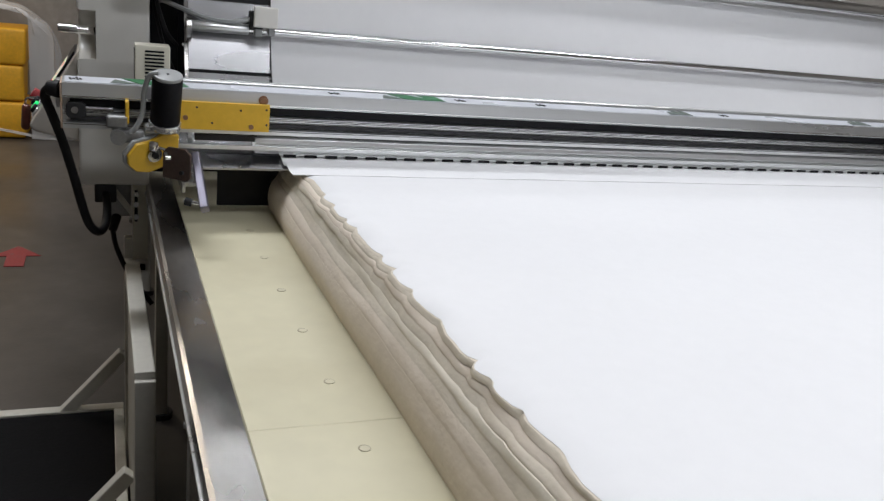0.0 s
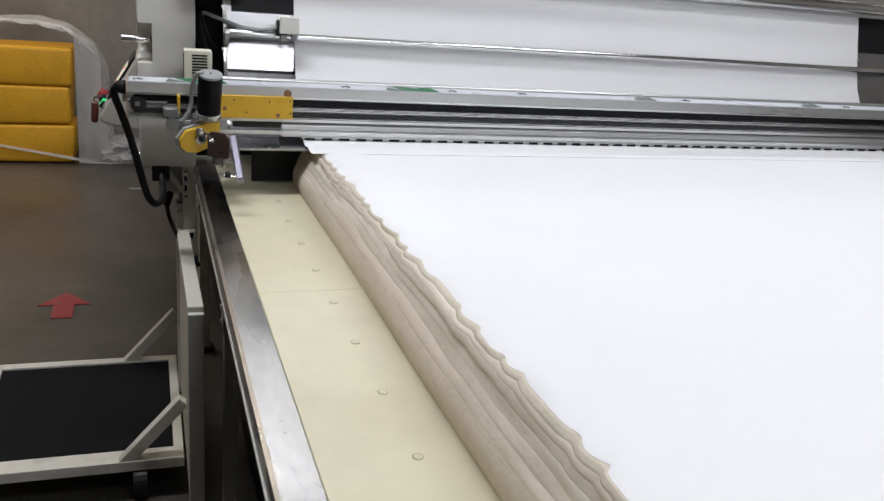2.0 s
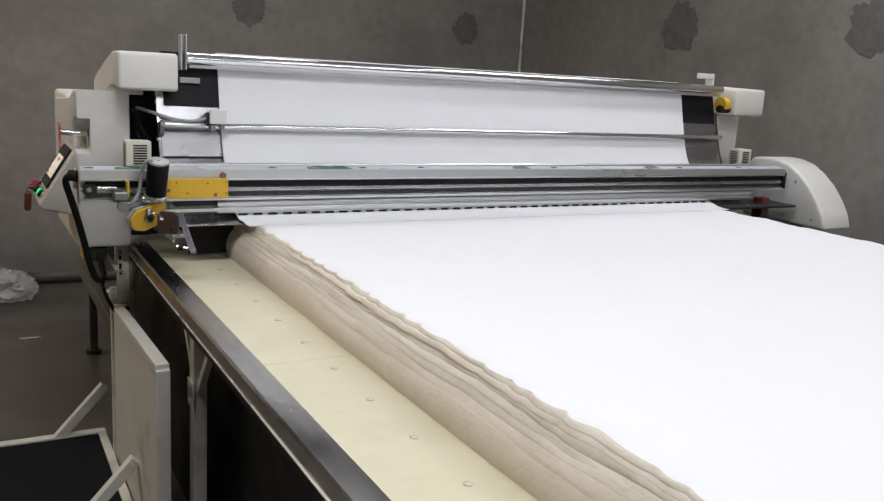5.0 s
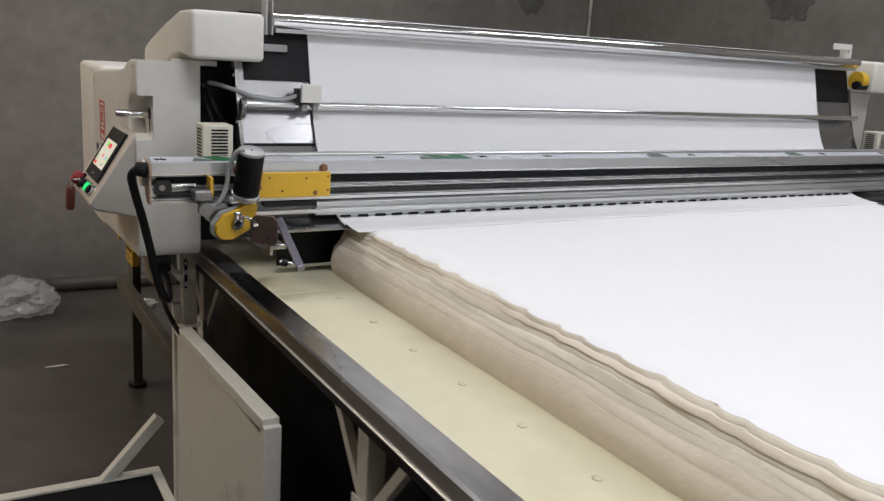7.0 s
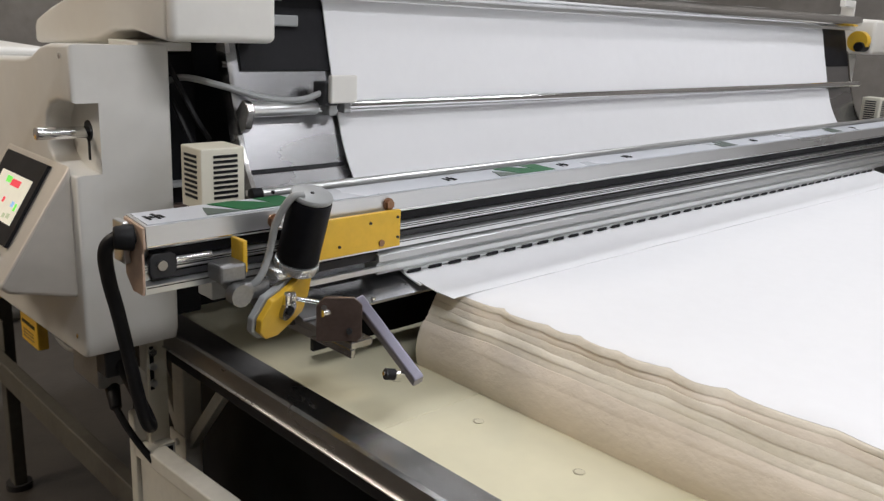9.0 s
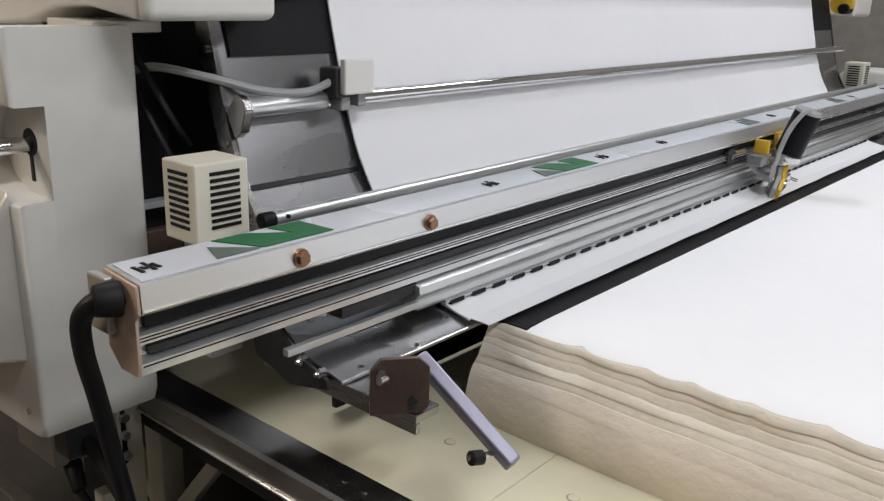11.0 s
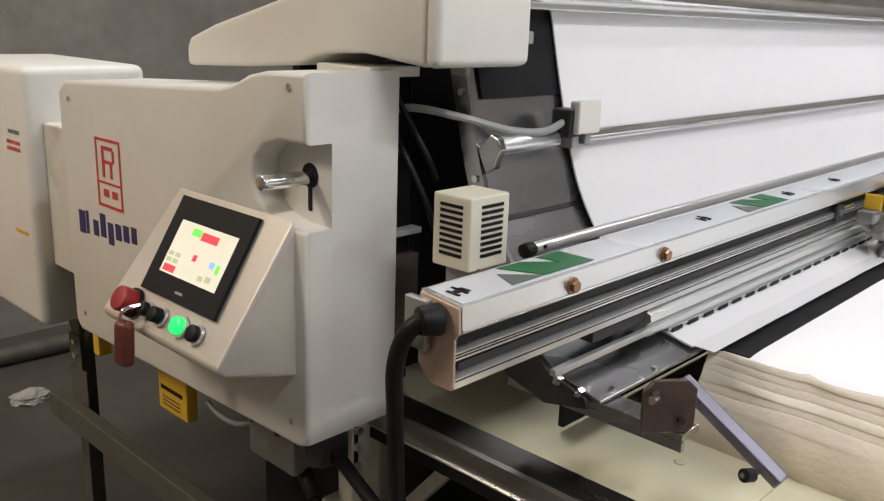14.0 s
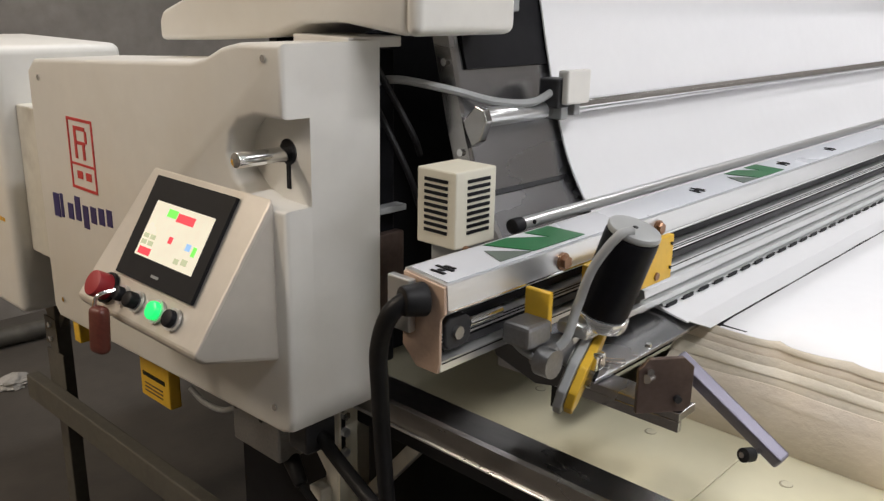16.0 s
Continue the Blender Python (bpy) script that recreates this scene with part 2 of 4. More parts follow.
def smooth_line(pts, n=6):
    out = []
    P = [pts[0]] + list(pts) + [pts[-1]]
    for i in range(1, len(P) - 2):
        for k in range(n):
            t = k / n
            out.append(tuple(0.5 * (2 * b + (c - a) * t + (2 * a - 5 * b + 4 * c - d) * t * t + (3 * b - a - 3 * c + d) * t ** 3)
                             for a, b, c, d in zip(P[i - 1], P[i], P[i + 1], P[i + 2])))
    out.append(tuple(pts[-1]))
    return out


# ---- room ----
WALL_Y, WALL_X, ROOM_H = 5.65, 4.4, 3.9
X_MIN, Y_MIN = -5.0, -6.0
tagged(part("floor", bm_box(X_MIN - 0.2, WALL_X + 0.2, Y_MIN - 0.2, WALL_Y + 0.2, -0.15, 0), FLOORM), "dusty dark grey concrete workshop floor", "floor", kind="structure")
tagged(part("wall_north", bm_box(X_MIN - 0.2, WALL_X + 0.2, WALL_Y, WALL_Y + 0.2, 0, ROOM_H), CONCRETE), "bare grey concrete wall with round filled patches", "wall", kind="structure")
tagged(part("wall_east", bm_box(WALL_X, WALL_X + 0.2, Y_MIN, WALL_Y, 0, ROOM_H), CONCRETE), "bare grey concrete wall with round filled patches", "wall", kind="structure")
tagged(part("wall_south", bm_box(X_MIN - 0.2, WALL_X + 0.2, Y_MIN - 0.2, Y_MIN, 0, ROOM_H), CONCRETE), "bare grey concrete wall", "wall", kind="structure")
tagged(part("wall_west", bm_box(X_MIN - 0.2, X_MIN, Y_MIN, WALL_Y, 0, ROOM_H), CONCRETE), "bare grey concrete wall", "wall", kind="structure")
tagged(part("ceiling", bm_box(X_MIN - 0.2, WALL_X + 0.2, Y_MIN - 0.2, WALL_Y + 0.2, ROOM_H, ROOM_H + 0.2), CEIL), "plain plastered workshop ceiling", "ceiling", kind="structure")


def batten(x, y, power, colour):
    lamp = thing("ceiling_light", "white fluorescent batten fixed below the ceiling", "lamp", "ceiling lights")
    lamp.location = (x, y, LAMP_Z)
    part("housing", bm_box(-0.62, 0.62, -0.05, 0.05, 0.04, 0.2, 0.006), WHITE, lamp)
    part("tube", bm_cyl((-0.6, 0, 0.02), (0.6, 0, 0.02), 0.014), TUBE, lamp, "glowing fluorescent tube")
    data = bpy.data.lights.new("tube_light", "AREA")
    data.shape, data.size, data.size_y, data.energy, data.color = "RECTANGLE", 1.3, 0.35, LAMP_W * power, colour
    light = new("tube_light", data)
    light.location = (x, y, LAMP_Z - 0.03)


for spec in LAMPS:
    batten(*spec)


def patch(name, where, r, face):
    bm = bmesh.new()
    rim = []
    for k in range(60):
        a = 2 * math.pi * k / 60
        rr = r * (1 + 0.3 * noise.noise((math.cos(a) * 1.7 + where[0] * 3, math.sin(a) * 1.7 + where[1], where[2] * 5)) + 0.25 * noise.noise((math.cos(a) * 6 + where[0], math.sin(a) * 6 + where[1] * 3, 1.0)))
        rim.append((math.cos(a) * rr, math.sin(a) * rr))
    if face == "y":
        bm_prism([(where[0] + a, where[2] + b) for a, b in rim], "y", WALL_Y - 0.006, WALL_Y + 0.05, bm=bm)
    else:
        bm_prism([(where[1] + a, where[2] + b) for a, b in rim], "x", WALL_X - 0.006, WALL_X + 0.05, bm=bm)
    return tagged(part(name, bm, PATCH), "rough dark mortar patch filling a hole in the wall", "wall patch", "wall patches", "structure")


for px, pz in ((1.59, 2.03), (3.56, 2.02)):
    patch("wall_patch", (px, WALL_Y, pz), 0.13, "y")
for py, pz in ((3.86, 2.07), (2.25, 2.04), (0.6, 2.05)):
    patch("wall_patch", (WALL_X, py, pz), 0.17, "x")

conduit = thing("conduit", "thin pale conduit fixed along the concrete walls", "pipe", kind="structure")
part("run", bm_tube([(-0.5, WALL_Y - 0.02, 2.46), (1.74, WALL_Y - 0.02, 2.4), (4.36, WALL_Y - 0.02, 2.42)], 0.014, 8), FRAMEW, conduit)
part("run", bm_tube([(WALL_X - 0.02, WALL_Y - 0.03, 2.42), (WALL_X - 0.02, 2.9, 2.45), (WALL_X - 0.02, 0.0, 2.5)], 0.014, 8), FRAMEW, conduit)
part("drop", bm_cyl((4.15, WALL_Y - 0.02, 0.3), (4.15, WALL_Y - 0.02, 2.42), 0.014, n=10), FRAMEW, conduit)
fp = thing("floor_pipe", "dark steel pipe lying on the floor along the wall", "pipe")
part("pipe", bm_cyl((-2.2, 5.46, 0.045), (0.85, 5.29, 0.045), 0.042), OLIVE, fp, smooth=True)

# painted arrow on the floor
bm = bmesh.new()
bm_prism([(-0.47, 1.68), (-0.38, 1.68), (-0.38, 1.84), (-0.31, 1.84), (-0.425, 2.0), (-0.54, 1.84), (-0.47, 1.84)], "z", 0.0, 0.004, bm=bm)
tagged(part("floor_arrow", bm, ARROWM), "worn red arrow painted on the concrete floor", "floor marking", kind="structure")

# ---- table ----
TOP = 0.95
Y_A, Y_B = -4.6, 4.1
table = thing("spreading_table", "long spreading table with cream board top and steel edge rail", "table")
for y0 in np.arange(Y_A + 0.45, Y_B - 0.01, 1.2):
    part("board", bm_box(0.176, 2.9, y0 + 0.0006, min(y0 + 1.1994, Y_B), TOP - 0.03, TOP, 0.001, 1), CREAM, table, "cream laminated table board")
part("edge_rail", bm_prism([(0.107, TOP - 0.02), (0.109, TOP + 0.003), (0.116, TOP + 0.006), (0.172, TOP + 0.006), (0.176, TOP - 0.002), (0.176, TOP - 0.028), (0.107, TOP - 0.028)], "y", Y_A, Y_B), STEEL, table, "scuffed polished steel edge rail")
part("side_rail", bm_box(0.112, 0.16, Y_A, Y_B, TOP - 0.06, TOP - 0.0285, 0.003), BLACK, table)
part("rail_flange", bm_box(0.1035, 0.125, Y_A, Y_B, TOP - 0.0325, TOP - 0.0285, 0.0008, 1), ALU, table, "bright lower edge of the rail")
part("far_rail", bm_box(2.9, 3.02, Y_A, Y_B, TOP - 0.1, TOP + 0.006, 0.004), DARK, table)
part("far_strip", bm_box(2.645, 2.9, Y_A, Y_B, TOP + 0.0005, TOP + 0.004, 0.001, 1), DARK, table, "dark steel strip along the far side")
# black slab puts the shade below the boards into colour
part("underside_shade", bm_box(0.3, 2.85, Y_A, Y_B, TOP - 0.12, TOP - 0.031), BLACK, table)
for y in np.arange(1.978 - 0.2 * 29, 3.5, 0.2):
    rim = part("hole_rim", bm_cyl((0.32, y, TOP - 0.004), (0.32, y, TOP + 0.0006), 0.0088, n=14), HOLEM, table)
    part("plug", bm_cyl((0.3205, y - 0.001, TOP - 0.003), (0.3205, y - 0.001, TOP + 0.0011), 0.0072, n=14), HOLEC, rim)
for y in np.arange(Y_A + 0.37, Y_B, 0.62):
    for dy in (0.0, 0.035):
        part("rail_screw", bm_cyl((0.145, y + dy, TOP + 0.005), (0.145, y + dy, TOP + 0.0066), 0.0036, n=10), STEEL, table)
for k in range(7):
    y = 1.26 + 1.215 * (k - 4)
    for x in (0.175, 2.8):
        # the last leg's darker olive holds the shade it stands in
        m = OLIVE if k == 6 else FRAMEW
        leg = part("leg", bm_box(x - 0.02, x + 0.02, y - 0.025, y + 0.025, 0, TOP - 0.061, 0.003), m, table)
        for s in (-1, 1):
            part("brace", bm_box(-0.01, 0.01, -0.012, 0.012, 0, 0.29, 0.002, m=pose(x, y, 0.655, s * 40, 0, 0)), m, table)
        part("gusset", bm_prism([(y - 0.035, 0.62), (y + 0.035, 0.62), (y + 0.035, 0.7), (y - 0.035, 0.7)], "x", x - 0.024, x - 0.0205), m, leg)
        for dz in (0.64, 0.68):
            part("bolt", bm_cyl((x - 0.03, y, dz), (x - 0.0235, y, dz), 0.008, n=6), ALU, leg)
        part("foot", bm_cyl((x, y, 0), (x, y, 0.02), 0.04), DARK, table)
part("lower_rail", bm_box(0.118, 0.154, 2.3, 3.82, 0.43, 0.5, 0.004), OLIVE, table, "dark olive lower frame rail")
part("rail_bracket", bm_box(0.1545, 0.16, 3.64, 3.74, 0.43, 0.6, 0.002), OLIVE, table)
# black sheet stands for the shade in the open space under the table
part("shade_skirt", bm_box(0.26, 0.28, Y_A, 2.95, 0.03, TOP - 0.12), BLACK, table)

# ---- cloth stack ----
STACK_END = 2.011


def scallop(y, seed=0.0):
    """The small rounded teeth of a cloth edge, from 0 to 1, uneven in width and depth."""
    u = y / 0.1 + 1.1 * noise.noise((y * 3.0, seed, 3.0)) + 0.45 * noise.noise((y * 9.0, seed, 5.0))
    return abs(math.sin(math.pi * u)) ** 0.6 * (0.75 + 0.6 * noise.noise((y * 5.0, seed, 8.0))) + 0.12 * noise.noise((y * 38.0, seed, 1.0))


def wob(y, f, seed=0.0):
    """How far the stack's long side stands out at y and at the height f from 0 to 1."""
    up = max(0.0, (f - 0.4) / 0.6)
    slow = 0.007 * noise.noise((y * 0.9, f * 1.2, seed + 1.0))
    mid = (0.001 + 0.006 * up) * noise.noise((y * 3.2, f * 5.0, seed + 5.0))
    fine = (0.0004 + 0.0035 * up) * noise.noise((y * 10.0, f * 9.0, seed + 9.0))
    teeth = -0.019 * up ** 3 * (scallop(y + 0.05 * (1 - f), seed) - 0.5)
    return slow + mid + fine + teeth


def face(f):
    """The leaning of the stack's side: bellied at the foot, drawn in at the top."""
    return 0.397 - 0.006 * math.sin(math.pi * min(1.0, f * 1.5)) + 0.047 * f ** 2.2


def level(y, f, seed=0.0):
    """The height of a fold line: wavy, calmer at the foot and at the top."""
    calm = min(1.0, 5 * f * (1.0 - f))
    return f + calm * (0.06 * noise.noise((y * 1.1, f * 3.0, seed + 21.0)) + 0.06 * noise.noise((y * 3.5, f * 4.0, seed + 27.0)) + 0.03 * noise.noise((y * 9.0, f * 7.0, seed + 31.0)))


STACK_H = 0.138


def bm_ply(f0, f1, end, rows, seed, y0=Y_A + 0.1, step=0.0125):
    """One layer of felt between two heights of the stack, with soft, uneven long edges."""
    ys = np.arange(y0, end + step / 2, step)
    ys[-1] = end
    bm = bmesh.new()
    vs = []
    for y in ys:
        y = float(y)
        za, zb = TOP + STACK_H * max(0.0, level(y, f0)), TOP + STACK_H * level(y, f1)
        h = max(zb - za, 0.002)
        q = 0.0002 + 0.0004 * f0
        out = (0.0006 + 0.0075 * f0 * f0) * noise.noise((y * 1.7, seed * 7.3, 3.0)) * (0.0 if f1 > 0.99 else 1.0)
        left, right = [], []
        for j in range(rows + 1):
            f = f0 + (f1 - f0) * j / rows
            nip = q if j in (0, rows) else 0.0
            zz = za + h * j / rows
            left.append((face(f) + wob(y, f) + nip + out - 0.0005 * math.sin(math.pi * j / rows), zz))
            right.append((2.62 - 0.02 * f - wob(y, f, 60.0) - nip, zz))
        line = [(left[0][0] + 0.3, za)] + left + [(left[-1][0] + 0.3, zb), (right[-1][0] - 0.3, zb)] + right[::-1] + [(right[0][0] - 0.3, za)]
        vs.append([bm.verts.new((px, y, pz)) for px, pz in line])
    k = len(vs[0])
    for a, b in zip(vs, vs[1:]):
        for i in range(k):
            bm.faces.new((a[i], a[(i + 1) % k], b[(i + 1) % k], b[i]))
    bm.faces.new(vs[0][::-1])
    bm.faces.new(vs[-1])
    bmesh.ops.recalc_face_normals(bm, faces=bm.faces)
    return bm


stack = thing("cloth_stack", "tall stack of cream felt layers with wavy edges on the table", "fabric")
HEIGHTS = [0, 0.46, 0.6, 0.69, 0.79, 0.87, 0.94, 1.0]
for i, (f0, f1) in enumerate(zip(HEIGHTS, HEIGHTS[1:])):
    part("layer", bm_ply(f0, f1, STACK_END + random.uniform(-0.004, 0.0), 9 if i == 0 else 5, i), (FELT, FELT, FELT3, FELT2, FELT3, FELT, FELT3)[i], stack, smooth=True)


def bm_top(end, y0=Y_A + 0.1, step=0.0125):
    """The uppermost cloth: flat within, with a scalloped, slightly lifted rim along both sides."""
    bm = bmesh.new()
    vs = []
    n = int((end - y0) / step)
    for i in range(n + 1):
        y = y0 + (end - y0) * i / n
        z = TOP + STACK_H
        row = []
        for s, base in ((1, face(1.0)), (-1, 2.6)):
            e = base + s * (0.003 + wob(y, 1.0, 0.0 if s > 0 else 60.0) + 0.003 * noise.noise((y * 7.0, s, 9.0)))
            lift = 0.005 + 0.012 * noise.noise((y * 8.0, s * 9.0, 8.0))
            side = [(e + s * 0.002, z - 0.003), (e, z + 0.0006), (e + s * 0.014, z + 0.0025 + max(0, lift) * 0.5), (e + s * 0.05, z + 0.004 + max(0, lift) * 0.3), (e + s * 0.16, z + 0.004)]
            row += side if s > 0 else side[::-1]
        row += [(2.6 - 0.1, z + 0.0005), (face(1.0) + 0.1, z + 0.0005)]
        vs.append([bm.verts.new((px, y, pz)) for px, pz in row])
    k = len(vs[0])
    for a, b in zip(vs, vs[1:]):
        for i in range(k):
            bm.faces.new((a[i], a[(i + 1) % k], b[(i + 1) % k], b[i]))
    bm.faces.new(vs[0][::-1])
    bm.faces.new(vs[-1])
    bmesh.ops.recalc_face_normals(bm, faces=bm.faces)
    return bm


sheet = thing("top_sheet", "smooth white cloth freshly laid over the stack", "fabric")
part("sheet", bm_top(1.947), CLOTH, sheet, smooth=True)

# ---- spreader ----
spreader = thing("cloth_spreader", "white cloth spreading machine straddling the table on rails", "machine")
S = spreader

# cradle and cloth feed
CRADLE = smooth_line([(2.36, 1.645), (2.33, 1.59), (2.302, 1.48), (2.272, 1.37), (2.241, 1.293), (2.18, 1.205), (2.12, 1.142), (2.07, 1.112), (2.02, 1.0985)])
low = [(y + 0.008, zz - 0.008) for y, zz in CRADLE]
cut2 = 38
FACETS = [(2.322, 1.51), (2.289, 1.385), (2.252, 1.283), (2.19, 1.193), (2.132, 1.13), (2.082, 1.1)]
cradle = part("cradle", bm_sheet(FACETS, 0.2, 2.86, 0.003), PLATE, S, "bent steel feed plates")
part("plate_seam", bm_sheet([(2.2525, 1.287), (2.2475, 1.281)], 0.2, 0.405, 0.003), BLACK, cradle)
part("upper_plate", bm_sheet([(a - 0.002, b + 0.003) for a, b in low[0:14]], 0.215, 2.85, 0.004), BLACK, S, "black upper feed plate")
part("lip", bm_prism([(2.016, 1.083), (2.016, 1.088), (2.085, 1.106), (2.16, 1.15), (2.163, 1.145), (2.087, 1.1)], "x", 0.15, 2.86, 0.001), PLATE, S, "grey steel laying lip")
# black sheet put where the table lies in shade below the lip
part("lip_shade", bm_box(0.265, 2.86, 2.15, 2.16, 0.96, 1.125, 0.001), BLACK, S, "black sheet standing for the shade below the lip")
# added plate, keeps lamp light from reaching under the beam
part("light_block", bm_box(0.1, 2.86, 2.46, 2.47, 0.975, 1.5, 0.002), BLACK, S, "added black plate blocking light behind the feed")
# fills the gap between flap and sheet with plain black
part("gap_strip", bm_box(0.45, 2.6, 1.9485, 2.015, 1.078, 1.09), BLACK, S, "black strip filling the gap in front of the lip")
feed = part("feed_cloth", bm_sheet(CRADLE, 0.405, 2.632, 0.003, 24, lambda x, f: 0.002 * noise.noise((x * 2.5, f * 3, 1))), CLOTH, S, "white cloth running down the feed plates", smooth=True)
flap = part("cloth_flap", bm_sheet([(2.03, 1.1015), (2.008, 1.0975), (1.98, 1.0945), (1.939, 1.0936)], 0.41, 2.625, 0.0014, 60, lambda x, f: 0.0012 * f * noise.noise((x * 9, f, 7))), CLOTH, S, "loose front strip of white cloth", smooth=True)

# rollers and bars
part("top_roller", bm_cyl((0.29, 2.3, 1.618), (2.86, 2.3, 1.622), 0.021, n=28), CHROME, S, "chrome top roller", smooth=True)
part("roller_rail", bm_box(0.3, 2.86, 2.3, 2.33, 1.588, 1.6, 0.002), ALU, S)
part("press_rod", bm_cyl((0.2, 2.262, 1.392), (2.86, 2.262, 1.392), 0.0115, n=20), CHROME, S, "thin chrome press rod", smooth=True)
part("tube_cap", bm_cyl((0.138, 2.15, 1.268), (0.158, 2.15, 1.268), 0.0105, n=18, bevel=0.002), BLACK, S, smooth=True)
part("rear_tube", bm_cyl((0.158, 2.15, 1.268), (2.95, 2.15, 1.268), 0.0085, n=20), ALU, S, "slim white tube behind the beam", smooth=True)
part("tube_screw", bm_cyl((0.175, 2.1395, 1.27), (0.175, 2.142, 1.27), 0.003, n=10), BLACK, S)
blk = part("clamp_block", bm_box(0.352, 0.412, 2.222, 2.234, 1.402, 1.453, 0.003), WHITE, S, "white sensor block on the press rod")
part("connector", bm_box(0.345, 0.378, 2.234, 2.272, 1.396, 1.44, 0.004), DARK, blk, "dark cable connector")
part("lamp_head", bm_box(0.38, 0.41, 2.234, 2.262, 1.405, 1.45, 0.004), WHITE, blk)
part("foot", bm_box(0.358, 0.376, 2.236, 2.268, 1.378, 1.401, 0.002), GREYP, blk)
part("foot", bm_box(0.392, 0.408, 2.236, 2.268, 1.382, 1.404, 0.002), GREYP, blk)
part("cable", bm_tube([(0.352, 2.25, 1.42), (0.3, 2.25, 1.408), (0.24, 2.27, 1.412), (0.18, 2.31, 1.43), (0.14, 2.38, 1.44), (0.13, 2.45, 1.42)], 0.006, 8), GREYP, S, smooth=True)
part("rod_holder", bm_prism([(2.244, 1.39), (2.25, 1.405), (2.265, 1.41), (2.29, 1.385), (2.27, 1.35), (2.255, 1.36)], "x", 0.192, 0.206, 0.002), STEEL, S)
part("rod_sleeve", bm_cyl((0.206, 2.262, 1.392), (0.345, 2.262, 1.392), 0.0135, n=20, bevel=0.002), ALU, S, smooth=True)
for x in (0.272, 0.288):
    part("guide_disc", bm_box(x - 0.003, x + 0.003, 2.29, 2.33, 1.58, 1.7, 0.002), ALU, S)
part("guide_disc", bm_box(2.79, 2.8, 2.29, 2.34, 1.6, 1.68, 0.002), WHITE, S)
part("guide_arm", bm_box(2.7, 2.8, 2.29, 2.31, 1.67, 1.695, 0.003), WHITE, S)
disc = part("brake_disc", bm_cyl((2.85, 2.285, 1.55), (2.885, 2.285, 1.55), 0.038, n=24), YELLOW, S, "yellow brake disc", smooth=True)
part("hub", bm_cyl((2.83, 2.27, 1.53), (2.895, 2.27, 1.53), 0.018, n=16), BLACK, disc)

# beam
beam = part("beam", bm_prism([(2.058, 1.262), (2.122, 1.2685), (2.122, 1.18), (2.1, 1.16), (2.066, 1.16), (2.066, 1.172), (2.082, 1.176), (2.082, 1.188), (2.07, 1.192), (2.07, 1.202), (2.086, 1.206), (2.086, 1.226), (2.06, 1.228), (2.056, 1.232)], "x", -0.085, 3.11), ALU, S, "long aluminium cutter beam")
part("end_cap", bm_prism([(2.057, 1.231), (2.059, 1.2605), (2.12, 1.2665), (2.121, 1.18), (2.099, 1.159), (2.067, 1.159), (2.064, 1.172), (2.064, 1.222)], "x", -0.0895, -0.0855, 0.001), CAPM, beam, "tan end plate of the beam")
# dark bars fill both beam recesses: belt, and recess shade put into colour
part("belt", bm_box(-0.07, 3.1, 2.0785, 2.0845, 1.2065, 1.2245), BLACK, beam, "black bar for the drive belt and the recess shade")
part("belt", bm_box(-0.07, 3.1, 2.074, 2.0815, 1.1775, 1.1865), DARK, beam)
part("strip", bm_prism([(2.0625, 1.2628), (2.1175, 1.2683), (2.1175, 1.2695), (2.0625, 1.264)], "x", -0.08, 3.105), LABEL, beam, "white printed label strip")


def on_top(x, v):
    """A place on the sloping top of the beam; v runs from its front edge to its back edge."""
    return (x, 2.0625 + 0.055 * v, 1.2642 + 0.0055 * v)


def decal(name, pts, material, lift=0.0004):
    bm = bmesh.new()
    vs = [bm.verts.new((a, b, c + d)) for d in (lift, lift + 0.0008) for a, b, c in [on_top(*p) for p in pts]]
    n = len(pts)
    bm.faces.new(vs[:n])
    bm.faces.new(vs[n:][::-1])
    for i in range(n):
        bm.faces.new((vs[i], vs[(i + 1) % n], vs[n + (i + 1) % n], vs[n + i]))
    bmesh.ops.recalc_face_normals(bm, faces=bm.faces)
    return part(name, bm, material, beam)


for x0 in (0.04, 0.68, 1.55, 2.25):
    w = 0.13 if x0 < 1 else 0.05
    decal("logo_shape", [(x0, 0.95), (x0 + 0.35 * w, 0.95), (x0 + 0.75 * w, 0.45), (x0 + 0.62 * w, 0.95), (x0 + w, 0.95), (x0 + w * 1.12, 0.1), (x0 + 0.3 * w, 0.1)], GREENP if x0 < 1 else GREYPR)
    decal("logo_shape", [(x0 - 0.015, 0.7), (x0 + 0.035, 0.1), (x0 - 0.025, 0.1)], GREYPR)
for x0 in (-0.072, 0.52, 0.86, 1.1, 1.72, 2.42, 2.8):
    for k, (v0, v1) in enumerate(((0.3, 0.62), (0.42, 0.55), (0.3, 0.72), (0.36, 0.6))):
        decal("print_bar", [(x0 + 0.007 * k, v1), (x0 + 0.007 * k + 0.0045, v1), (x0 + 0.007 * k + 0.0075, v0), (x0 + 0.007 * k + 0.003, v0)], BLACK)
for x in (0.123, 0.355):
    bolt = part("bolt", bm_cyl((x, 2.048, 1.245), (x, 2.062, 1.245), 0.0085, n=6), BRASS, beam, "copper-coloured bolt")
    part("washer", bm_cyl((x, 2.054, 1.245), (x, 2.058, 1.245), 0.0115, n=14), BRASS, bolt)
for zz, yy in ((1.1685, 2.0655), (1.195, 2.0695), (1.1985, 2.0695)):
    part("groove", bm_box(-0.083, 3.108, yy, yy + 0.002, zz, zz + 0.0016), BLACK, beam)
# thin chrome bar added as the highlight on the beam's front edge
part("edge_highlight", bm_box(-0.084, 3.109, 2.0545, 2.0572, 1.2325, 1.2345), CHROME, beam)
